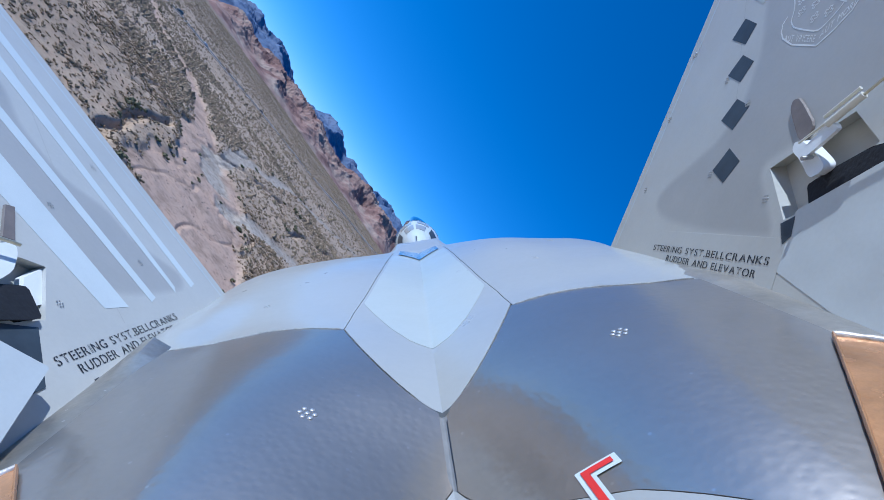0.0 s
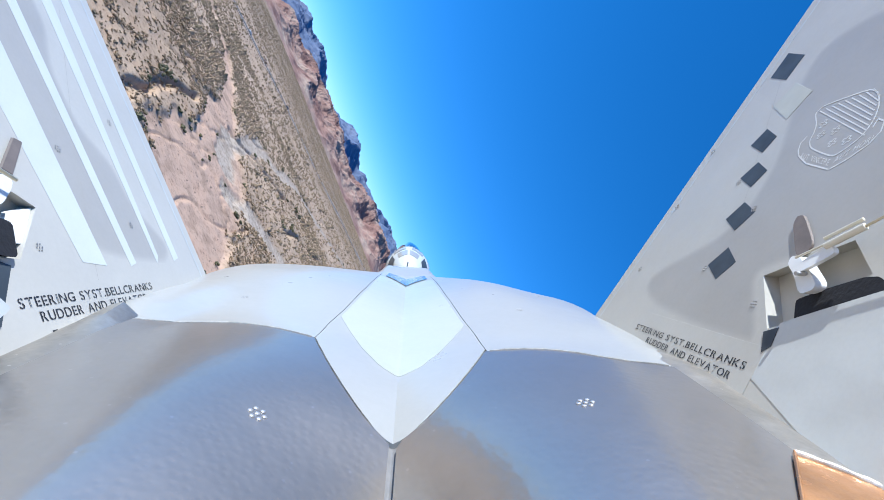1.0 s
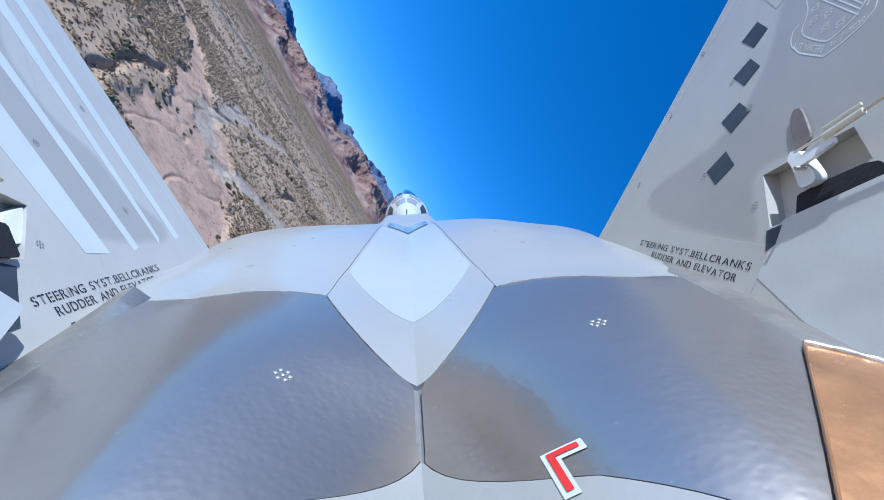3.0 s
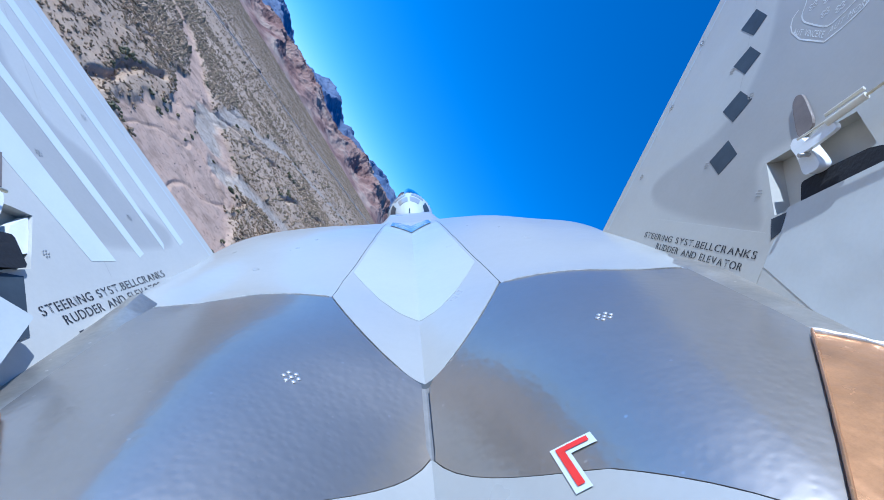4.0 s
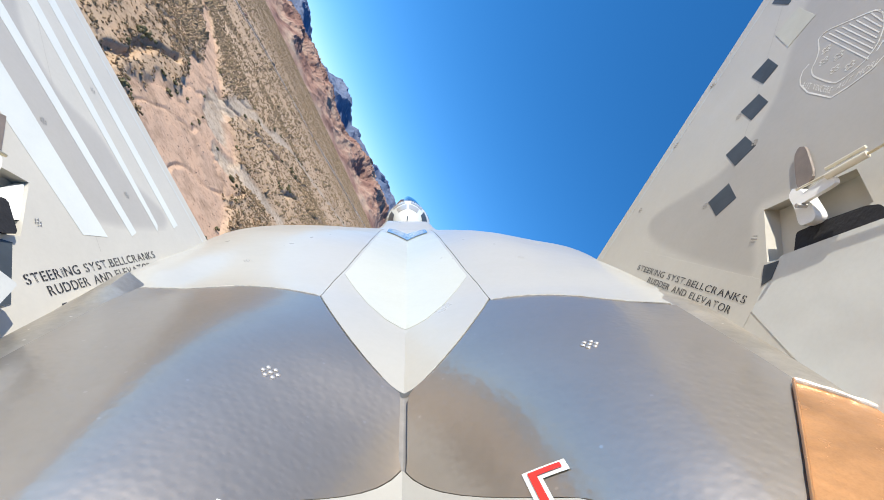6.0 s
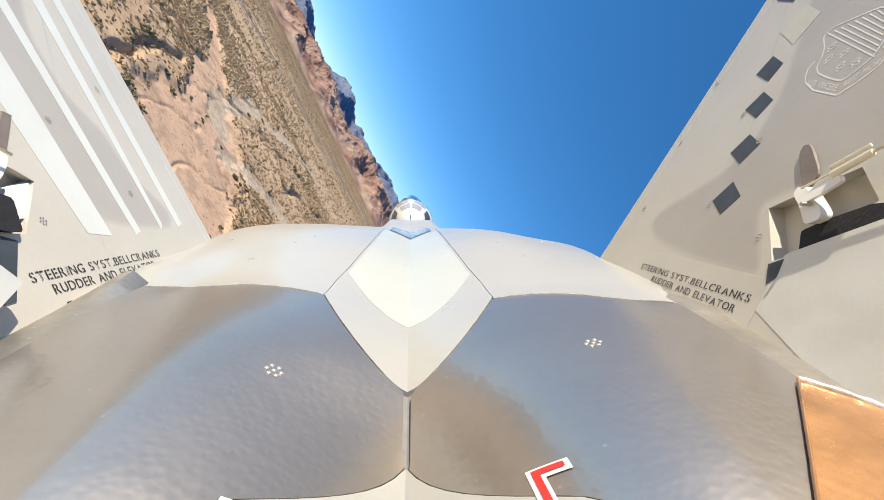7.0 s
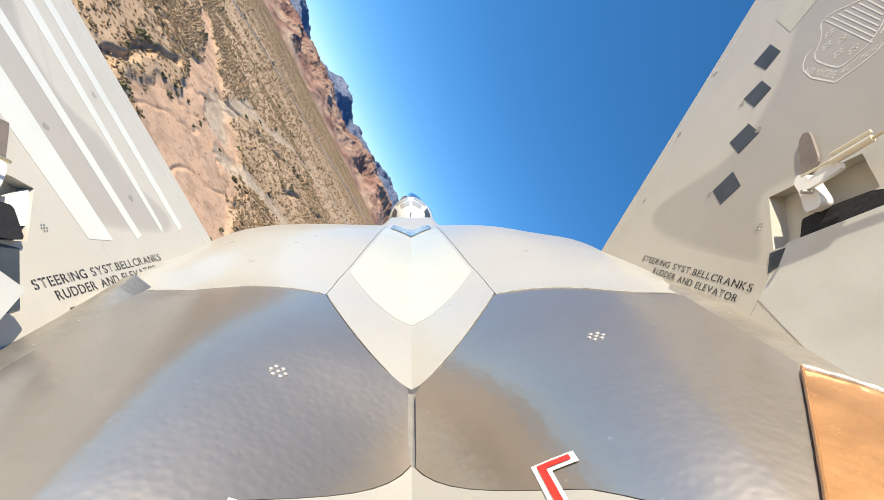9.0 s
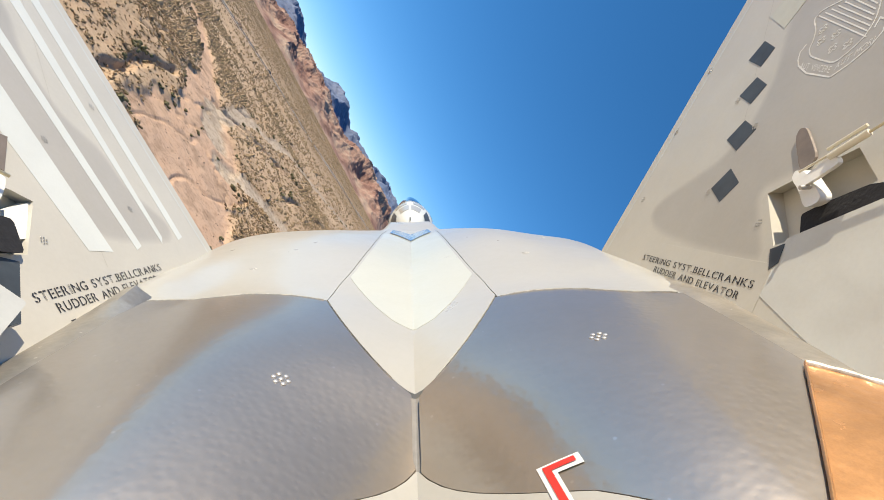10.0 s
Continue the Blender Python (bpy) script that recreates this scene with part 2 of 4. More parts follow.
GAP = 0.0004
for s in (-1, 1):
    # forward skin, from the break line to the wing root
    rows = []
    for j in range(44):
        v = (j / 43) ** 1.25
        row = []
        for k in range(31):
            y = lerp(.5, 1.7, v)
            for _ in range(3):
                p = section(y, centre_edge(max(y, .515)) + GAP, s=s)[k]
                y = lerp(break_line(s * p.x) + GAP, 1.7, v)
            # the outer corner ends in a raised lip over the fairing
            edge = .248 + max(0.0, y - (.465 if s > 0 else .474)) * (.42 if s > 0 else .55) if y < .62 else 9.0
            up = 0.0 if s > 0 else .011 * ease((p.x - .20) / .06) * ease((y - .485) / .05) * (1 - ease((y - .60) / .12))
            if p.x > edge:
                p = Vector((edge, y, deck(s * edge, y) - min(.018, (p.x - edge) * .8)))
            row.append(Vector((s * p.x, y, p.z + up)))
        rows.append(row)
    v, f = sheet(rows, 0.006)
    link_mesh("forward_skin", v, f, M_FWD, jet, "pale grey glossy forward deck skin")
    # aft skin over the engine
    rows = []
    for j in range(84):
        v = j / 83
        row = []
        for i in range(34):
            y = lerp(.02, .5, v)
            for _ in range(3):
                lo = (centre_edge(y) if y > .324 else tail_edge(y)) + (GAP if y > .378 or y < .324 else .0028)
                hi = .2435 if y > .294 else .24 - (.294 - y) * .69
                hi = max(hi + .003, lo + .001)
                x = lerp(lo, hi, i / 33)
                y = lerp(.02, break_line(s * x) - GAP, v)
            row.append(on(s * x, y))
        rows.append(row)
    v, f = sheet(rows, 0.006)
    link_mesh("aft_skin", v, f, M_AFT, jet, "dark hammered metallic skin over the engine")
    # shoulder fairing and the flank under it, lapped over the forward skin's outer corner
    rows = []
    for j in range(73):
        row = []
        for k in range(20):
            y = lerp(.28, .64, j / 72)
            for _ in range(3):
                x_in = .243
                q = section(y, x_in, 1, 18, x_in + .002, s)[k]
                y = lerp(.265 - min(.07, max(0, q.x - .24)) * .75, .64, j / 72)
            if s > 0:
                rise = -.0015 * ease((y - .45) / .02)
            else:       # the port fairing swells to a ridge that ends in a step
                rise = .012 * min(1.0, max(0.0, (y - .425) / .065)) * ease((q.x - .242) / .012) * (1 - ease((q.x - .262) / .03)) * (1 - ease((y - .491) / .008)) - .0045 * ease((y - .488) / .02)
            row.append(Vector((s * q.x, y, q.z - .0012 + .0017 * ease((q.x - .243) / .006) + rise)))
        rows.append(row)
    v, f = sheet(rows, 0.006)
    link_mesh("shoulder_fairing", v, f, M_FAIR, jet, "sooty brown-grey shoulder fairing")
    # copper nozzle side
    rows = []
    for j in range(18):
        row = []
        for i in range(14):
            a, b = (.24 + i / 13 * .07, .294 - i / 13 * .0525 - GAP), (.051 + i / 13 * .25, .02)
            x, y = lerp(b[0], a[0], j / 17) + GAP, lerp(b[1], a[1], j / 17)
            row.append(on(s * x, y, .0022))
        rows.append(row)
    v, f = sheet(rows, 0.006)
    panel = link_mesh("nozzle_side_panel", v, f, M_COPPER, jet, "heat-stained copper-brown nozzle side panel")
    for lip, stuff, label in (([r[0] for r in rows], M_COPPER, "rolled copper edge"), (rows[-1], M_WORN, "pale worn front edge")):
        lip = finer(lip, 70)
        lip_rows = []
        for q in lip:
            r = .0021 * (.9 + (.5 if stuff == M_WORN else .15) * noise.noise(q * 120))
            lip_rows.append([q + Vector((0, 0, .0004)) + Vector((s * math.cos(a) * r, math.cos(a) * r * .5, math.sin(a) * r)) for a in np.linspace(0, math.pi, 6)])
        v, f = sheet(lip_rows, .0008)
        link_mesh("edge_lip", v, f, stuff, panel, label)

# centre panel between the humps, with its pale field and dark chevron
rows = []
for j in range(200):
    y = lerp(.3788, 1.7, (j / 199) ** 1.5)
    w = max(centre_edge(y) - GAP, .0003)
    rows.append([on(lerp(-w, w, i / 40), y) for i in range(41)])
v, f = sheet(rows, 0.006)
centre = link_mesh("centre_panel", v, f, M_FWD, jet, "grey diamond-shaped panel in the valley between the engines")
rows = []
for j in range(90):
    y = lerp(.482, 1.02, j / 89)
    w = min(float(np.interp(y, [.481, .491, .525, .572, .618, 1.1], [.002, .019, .039, .059, .0775, .26])), centre_edge(y) - .004)
    rows.append([on(lerp(-w, w, i / 40), y, .0004) for i in range(41)])
v, f = sheet(rows, 0.0004)
link_mesh("pale_field", v, f, M_PALE, centre, "pale green-white painted field")
rows = []
for j in range(5):
    rows.append([on(x, lerp(.925 + abs(x) * 2.6, 1.06 + abs(x) * 2.9, j / 4), .0022) for x in np.linspace(-.041, .041, 21)])
v, f = sheet(rows, 0.0005)
link_mesh("chevron", v, f, M_CHEVRON, centre, "glossy dark chevron marking, tinted with the sky's reflection")
rows = []
for j in range(30):
    y = lerp(.0, .322, j / 29)
    w = max(tail_edge(y) - GAP, .0003)
    rows.append([on(lerp(-w, w, i / 24), y) for i in range(25)])
v, f = sheet(rows, 0.006)
link_mesh("tail_panel", v, f, M_FWD, jet, "pale grey tail panel between the nozzles")

# chipped, polished edges where the forward panels lap over the engine skins
def worn_edge(path, radius, parent):
    rows = []
    for i, (x, y) in enumerate(path):
        r = radius * (.75 + .5 * noise.noise(Vector((x * 90, y * 90, 3.1))))
        rows.append([on(x, y, .0002) + Vector((0, -math.cos(a) * r * .7, math.sin(a) * r)) for a in np.linspace(0, math.pi, 6)])
    v, f = sheet(rows, .0004)
    link_mesh("worn_edge", v, f, M_CHIP, parent, "chipped pale panel edge")


for s in (-1, 1):
    worn_edge([(s * x, break_line(s * x) + .0005) for x in np.linspace(.089, .243, 60)], .0011, jet)
    worn_edge([(s * (centre_edge(y) - .0008), y) for y in np.linspace(.385, .513, 60)], .0010, centre)

# sealant bed under the seams, and the body below
rows = []
for j in range(50):
    y = lerp(.0, 1.68, j / 49)
    port, star = section(y, .001, 14, 10, s=-1), section(y, .001, 14, 10, s=1)
    full = [Vector((-p.x * .995, y, p.z - .004)) for p in reversed(port)] + [Vector((p.x * .995, y, p.z - .004)) for p in star]
    rows.append(full)
v, f = sheet(rows, 0.004)
link_mesh("seam_bed", v, f, M_SEAM, jet, "dark sealant under the panel seams")
rows = []
for j in range(40):
    y = lerp(-.12, 3.35, j / 39)
    w = float(np.interp(y, [-.12, .1, 1.0, 1.7, 2.3, 3.0, 3.35], [.29, .305, .34, .36, .17, .07, .005]))
    top = (crest(min(max(y, 0), 1.7)) - .12) if y < 1.5 else float(np.interp(y, [1.5, 1.7, 2.3, 3.0, 3.35], [-.12, -.06, -.05, -.10, -.14]))
    low = float(np.interp(y, [-.12, .3, 1.7, 2.6, 3.35], [-.27, -.32, -.34, -.27, -.16]))
    row = []
    for i in range(33):
        a = 2 * math.pi * i / 32
        c, d = math.cos(a), math.sin(a)
        row.append(Vector((w * math.copysign(abs(c) ** .6, c), y, lerp(low, top, .5 + .5 * math.copysign(abs(d) ** .7, d)))))
    rows.append(row)
v, f = sheet(rows, 0.002)
link_mesh("fuselage", v, f, M_FWD, jet, "pale grey forward fuselage and belly")


# ---- spine and canopy ----
def dome(y0, y1, y_peak, half_w, z_base, z_top, n=28, m=20, power=2.0):
    rows = []
    for j in range(n):
        y = lerp(y0, y1, j / (n - 1))
        k = (y - y_peak) / ((y0 if y < y_peak else y1) - y_peak)
        g = max(0.0, 1 - abs(k) ** power) ** .5
        rows.append([Vector((math.copysign(abs(math.cos(a)) ** 1.25, math.cos(a)) * max(half_w * g, .0005), y, z_base + math.sin(a) * max((z_top - z_base) * g, .0005))) for a in np.linspace(math.pi, 0, m)])
    return rows


SPINE = (1.36, 2.35, 1.92, .080, -.030, .060)
v, f = sheet(dome(*SPINE), .003)
spine = link_mesh("spine_fairing", v, f, M_WHITE, jet, "pale spine fairing behind the canopy")
v, f = sheet(dome(1.72, 2.75, 2.12, .072, -.03, .086), .003)
link_mesh("canopy", v, f, M_GLASS, jet, "dark smoked glass bubble canopy")


def spine_point(y, deg, lift):
    """A point on the spine fairing, by its station and its angle round it."""
    y0, y1, peak, w, zb, zt = SPINE
    g = max(0.0, 1 - ((y - peak) / ((y0 if y < peak else y1) - peak)) ** 2) ** .5
    a = radians(deg)
    return Vector((math.copysign(abs(math.cos(a)) ** 1.25, math.cos(a)) * (w * g + lift), y, zb + math.sin(a) * ((zt - zb) * g + lift)))


def spine_patch(y0, y1, d0, d1, name, material, label, lift=.0015, skew=0.0):
    rows = [[spine_point(lerp(y0, y1, j / 6) + skew * i / 8, lerp(d0, d1, i / 8), lift) for i in range(9)] for j in range(7)]
    v, f = sheet(rows, .001)
    return link_mesh(name, v, f, material, spine, label)


spine_patch(1.374, 1.394, 84, 96, "antenna_slot", M_SLATE, "black antenna slot", .002)
spine_patch(1.43, 1.55, 14, 38, "side_vent", M_SLATE, "dark side vent", skew=.06)
spine_patch(1.55, 1.43, 166, 142, "side_vent", M_SLATE, "dark side vent", skew=.06)
rows = []
for j in range(14):
    y = lerp(1.17, 1.50, j / 13)
    rows.append([Vector((x, y, lerp(deck(x, y) - .002, -.011 - .006 * ease((y - 1.40) / .1), ease((y - 1.17) / .17) * (1 - ease((abs(x) - .050) / .03))))) for x in np.linspace(-.085, .085, 21)])
v, f = sheet(rows, .004)
link_mesh("spine_collar", v, f, M_FWD, jet, "grey collar at the foot of the spine")
for y0, d0, d1 in ((1.47, 52, 84), (1.47, 96, 128), (1.60, 45, 78), (1.60, 102, 135)):
    spine_patch(y0, y0 + .085, d0, d1, "spine_hatch", M_FWD, "pale flush hatch", .0012)
spine_patch(1.80, 1.86, 8, 172, "canopy_frame", M_WHITE, "white canopy frame arch", .003)


# ---- markings and rivets on the deck ----
def corner_mark(s, w, x0, y0, ax, ay, lift, name, material, parent, label):
    verts, faces = [], []
    cells = [((0, 0), (ax, w)), ((0, w), (w, ay))]
    for (a0, b0), (a1, b1) in cells:
        for i in range(6):
            for j in range(6):
                k = len(verts)
                for di, dj in ((0, 0), (1, 0), (1, 1), (0, 1)):
                    x, y = x0 + lerp(a0, a1, (i + di) / 6), y0 - lerp(b0, b1, (j + dj) / 6)
                    verts.append(on(s * (x + (y0 - y) * .12), y - (x - x0) * .25, lift))
                faces.append((k, k + 1, k + 2, k + 3))
    bm = bmesh.new()
    vs = [bm.verts.new(p) for p in verts]
    for q in faces:
        bm.faces.new([vs[i] for i in q])
    bmesh.ops.remove_doubles(bm, verts=bm.verts, dist=1e-5)
    return part(name, bm, material, parent, label)


for s in (-1, 1):
    y_mark = .264 if s > 0 else .240
    m = corner_mark(s, .0080, .0645, y_mark, .0212, .032, .0009, "corner_mark", M_WHITE, jet, "red L-shaped corner marking on a white border")
    corner_mark(s, .0036, .0669, y_mark - .0025, .0160, .027, .0016, "red_stripe", M_RED, m, "red stripe")


def dome_head(name, material):
    """One domed rivet head of unit radius."""
    verts, faces = [], []
    for r, h in ((1, -.2), (1, .12), (.8, .5), (.35, .8)):
        verts += [Vector((r * math.cos(i * math.pi / 4), r * math.sin(i * math.pi / 4), h)) for i in range(8)]
    for ring in range(3):
        faces += [(ring * 8 + i, ring * 8 + (i + 1) % 8, ring * 8 + 8 + (i + 1) % 8, ring * 8 + 8 + i) for i in range(8)]
    me = bpy.data.meshes.new(name)
    me.from_pydata(verts, [], faces + [tuple(range(24, 32))])
    me.materials.append(material)
    me.shade_smooth()
    return me


HEAD = dome_head("rivet", M_STEEL)


def rivets(at, e1, e2, up, parent, size=.0011, pitch=.0034):
    """Seven rivets, one in the middle and six round it."""
    for q in range(7):
        c = Vector(at) + ((e1 * math.cos(q * math.pi / 3) + e2 * math.sin(q * math.pi / 3)) * pitch if q else Vector())
        ob = new("rivet", HEAD)
        ob.parent = parent
        ob.matrix_local = Matrix.Translation(c) @ Matrix((e1, e2, up * .5)).transposed().to_4x4() @ Matrix.Scale(size, 4)


for x, y in ((-.089, .340), (.134, .357), (-.19, .62), (.15, .66), (-.05, .86), (.05, .70), (.21, .80)):
    e = .004
    du, dv = (on(x + e, y) - on(x - e, y)).normalized(), (on(x, y + e) - on(x, y - e)).normalized()
    rivets(on(x, y, .0002), du, dv, du.cross(dv).normalized(), jet, *((.0018, .0051) if y < .4 else (.0011, .0034)))


# ---- the fins: a is ahead, b up along the fin, c inboard from its face ----
CANT, ROOT = radians(25), 0.32


def fin_point(s, a, b, c=0.0):
    return Vector((s * (ROOT + b * math.sin(CANT) - c), a, b * math.cos(CANT)))


def decal(s, pts, c, thick, name, material, parent, label="", smooth=False):
    """A flat film or plate on the fin's inner face, from its outline."""
    bm = bmesh.new()
    top = [bm.verts.new(fin_point(s, a, b, c)) for a, b in pts]
    low = [bm.verts.new(fin_point(s, a, b, c - thick)) for a, b in pts]
    bm.faces.new(top)
    bm.faces.new(low[::-1])
    for i in range(len(pts)):
        k = (i + 1) % len(pts)
        bm.faces.new((top[i], low[i], low[k], top[k]))
    bm.normal_update()
    bmesh.ops.triangulate(bm, faces=[g for g in bm.faces if len(g.verts) > 4])
    return part(name, bm, material, parent, label, smooth)


def rounded(pts, r=0.3, n=5):
    """Outline with its corners cut by short arcs."""
    out = []
    for i, p in enumerate(pts):
        p, q, o = Vector(p), Vector(pts[(i + 1) % len(pts)]), Vector(pts[i - 1])
        a, b = p.lerp(o, r), p.lerp(q, r)
        for k in range(n):
            t = k / (n - 1)
            out.append(tuple(a.lerp(p, t).lerp(p.lerp(b, t), t)))
    return out


def spray_field(s, pts, c, name, material, parent, label="", cell=.004, soft=.013):
    """A sprayed field on the fin's inner face: a fine film whose cover fades towards its outline."""
    P = np.array(pts)
    Q = np.roll(P, -1, 0)
    lo, hi = P.min(0), P.max(0)
    A, B = np.meshgrid(np.arange(lo[0], hi[0] + cell, cell), np.arange(lo[1], hi[1] + cell, cell), indexing="ij")
    a, b = A.ravel(), B.ravel()
    inside, far = np.zeros(len(a), bool), np.full(len(a), 9.0)
    for p, q in zip(P, Q):
        d = q - p
        if abs(d[1]) > 1e-9:
            inside ^= ((p[1] > b) != (q[1] > b)) & (a < d[0] * (b - p[1]) / d[1] + p[0])
        k = np.clip(((a - p[0]) * d[0] + (b - p[1]) * d[1]) / max(d @ d, 1e-12), 0, 1)
        far = np.minimum(far, np.hypot(a - p[0] - k * d[0], b - p[1] - k * d[1]))
    cover = np.clip(np.where(inside, far, 0) / soft, 0, 1)
    cover = cover * cover * (3 - 2 * cover)
    na, nb = A.shape
    idx = np.arange(na * nb).reshape(na, nb)
    quads = np.stack([idx[:-1, :-1], idx[1:, :-1], idx[1:, 1:], idx[:-1, 1:]], -1).reshape(-1, 4)
    quads = quads[inside[quads].all(1)]
    used = np.unique(quads)
    back = np.zeros(na * nb, int)
    back[used] = np.arange(len(used))
    ob = link_mesh(name, [fin_point(s, a[i], b[i], c) for i in used], back[quads].tolist(), material, parent, label, False)
    ob.data.attributes.new("spray", "FLOAT", "POINT").data.foreach_set("value", cover[used].astype(np.float32))
    return ob


def stroke(s, pts, w, c, name, material, parent, closed=False, label=""):
    """Narrow film lines along a run of points."""
    bm = bmesh.new()
    run = list(pts) + ([pts[0]] if closed else [])
    for p, q in zip(run, run[1:]):
        p, q = Vector(p), Vector(q)
        d = (q - p).normalized()
        k = Vector((-d.y, d.x)) * w / 2
        p, q = p - d * w * .5, q + d * w * .5
        bm.faces.new([bm.verts.new(fin_point(s, *e, c)) for e in (p + k, p - k, q - k, q + k)])
    return part(name, bm, material, parent, label, False)


def lettering(s, text, a0, a1, b, height, c, name, material, parent, slope=0.0, bold=.008, bridges=True):
    """Words on the fin's face, from a0 to a1 along it, standing up the fin."""
    verts, faces, pen = [], [], 0.0
    for ch in text:
        if ch == " ":
            pen += .42
            continue
        cu = bpy.data.curves.new(name, "FONT")
        cu.body, cu.size, cu.offset = ch, 1.0, bold
        tmp = new(name, cu)
        me = bpy.data.meshes.new_from_object(tmp.evaluated_get(bpy.context.evaluated_depsgraph_get()))
        bpy.data.objects.remove(tmp)
        bm = bmesh.new()
        bm.from_mesh(me)
        x0, x1 = min(v.co.x for v in bm.verts), max(v.co.x for v in bm.verts)
        if bridges and ch != ".":
            # stencil bridges: a narrow slit through the middle of the letter
            mid = lerp(x0, x1, .5 if ch not in "EFLRBK" else .38)
            for e in (-.03, .03):
                bmesh.ops.bisect_plane(bm, geom=bm.verts[:] + bm.edges[:] + bm.faces[:], plane_co=(mid + e, 0, 0), plane_no=(1, 0, 0))
            bmesh.ops.delete(bm, geom=[g for g in bm.faces if abs(g.calc_center_median().x - mid) < .029], context="FACES")
        bm.verts.index_update()
        k = len(verts)
        verts += [(v.co.x - x0 + pen, v.co.y) for v in bm.verts]
        faces += [tuple(k + v.index for v in g.verts) for g in bm.faces]
        bm.free()
        pen += x1 - x0 + .14
    wide, tall = pen - .14, .73
    pts = []
    for x, y in verts:
        k = x / wide
        pts.append(fin_point(s, lerp(a0, a1, k), b + slope * k + y / tall * height, c))
    return link_mesh(name, pts, faces, material, parent, "", False)


def tube(points, radius, name, material, parent, label="", n=10):
    """A round rod along points, with closed ends."""
    verts, faces = [], []
    pts = [Vector(p) for p in points]
    for i, p in enumerate(pts):
        d = (pts[min(i + 1, len(pts) - 1)] - pts[max(i - 1, 0)]).normalized()
        e1 = d.cross(Vector((.3, .2, .93))).normalized()
        e2 = d.cross(e1)
        verts += [p + (e1 * math.cos(k * 2 * math.pi / n) + e2 * math.sin(k * 2 * math.pi / n)) * radius for k in range(n)]
    for i in range(len(pts) - 1):
        for k in range(n):
            faces.append((i * n + k, i * n + (k + 1) % n, (i + 1) * n + (k + 1) % n, (i + 1) * n + k))
    faces += [tuple(range(n)), tuple(range((len(pts) - 1) * n, len(pts) * n))]
    return link_mesh(name, verts, faces, material, parent, label)


LEAD = {1: ((.766, -.062), (.630, .40), (.610, .47)), -1: ((.789, -.062), (.724, .36), (.705, .47))}
for s in (-1, 1):
    e0, e1, e2 = LEAD[s]
    side = "starboard" if s > 0 else "port"
    # cavity outline of the rudder linkage, cut out of the inner face
    cav = [(.448, .016), (.428, .025), (.369, .050), (.340, .021), (.391, -.026), (.411, -.034)] if s > 0 else [(.470, .024), (.452, .034), (.385, .060), (.36, .025), (.40, -.022), (.43, -.025)]
    outer = [(e0[0], -.13), e0, e1, e2, (.33, .47), (.24, .10), (.30, -.13)]
    bm = bmesh.new()
    loop = [bm.verts.new(fin_point(s, a, b, 0)) for a, b in outer]
    hole = [bm.verts.new(fin_point(s, a, b, 0)) for a, b in cav]
    edges = [bm.edges.new((loop[i], loop[(i + 1) % len(loop)])) for i in range(len(loop))]
    edges += [bm.edges.new((hole[i], hole[(i + 1) % len(hole)])) for i in range(len(hole))]
    bmesh.ops.triangle_fill(bm, edges=edges, use_beauty=True)
    back = [bm.verts.new(fin_point(s, a - (.012 if i in (1, 2, 3) else 0), b, -.03)) for i, (a, b) in enumerate(outer)]
    bm.faces.new(back)
    for i in range(len(outer)):
        k = (i + 1) % len(outer)
        bm.faces.new((loop[i], back[i], back[k], loop[k]))
    pit = [bm.verts.new(fin_point(s, a, b, -.015)) for a, b in cav]
    for i in range(len(cav)):
        k = (i + 1) % len(cav)
        bm.faces.new((hole[i], pit[i], pit[k], hole[k]))
    bm.faces.new(pit)
    fin = part("fin", bm, M_FIN, jet, f"{side} fin in warm grey paint, canted outwards", False)
    # leading edge strip with a rounded nose
    rows = []
    for j in range(14):
        t = j / 13
        p = Vector(e0).lerp(Vector(e1), t * 1.9) if t < .5263 else Vector(e1).lerp(Vector(e2), (t - .5263) / .4737)
        row = []
        for k in range(9):
            a = k / 8 * math.pi
            row.append(fin_point(s, p.x + .006 * math.sin(a) - (.020 if k == 0 else 0), p.y, .0002 + (-.015 + .015 * math.cos(a))))
        rows.append(row)
    v, f = sheet(rows, .0004, lambda p: Vector((0, -1, 0)))
    link_mesh("leading_edge", v, f, M_EDGE, fin, "cool grey leading edge strip")
    # darker camouflage field
    if s > 0:
        zone = [(.417, -.056), (.514, -.049), (.601, -.036), (.640, -.024), (.660, -.008), (.661, .010), (.640, .026), (.600, .045), (.555, .066), (.530, .098), (.524, .150), (.540, .210), (.558, .275), (.553, .310), (.530, .326), (.490, .331), (.43, .320), (.31, .26), (.30, .10), (.366, .0535), (.428, .0275), (.4515, .0180), (.4505, .0100), (.4150, -.0370)]
    else:
        zone = [(.671, -.034), (.695, -.018), (.697, .004), (.645, .051), (.632, .100), (.590, .139), (.580, .198), (.603, .26), (.58, .34), (.52, .35), (.455, .30), (.485, .12), (.505, .06), (.525, -.022)]
    spray_field(s, rounded(zone, .30, 4), .00004, "camouflage_field", M_ZONE, fin, "darker grey camouflage field with a soft outline")
    stroke(s, [(.600, .30), (.562, .178), (.544, .127), (.529, .071), (.517, .012), (.508, -.039)] if s > 0 else [(.64, .30), (.58, .144), (.556, .082), (.534, .011), (.521, -.046)], .0005, .0002, "panel_line", M_LINE_FILM, fin)
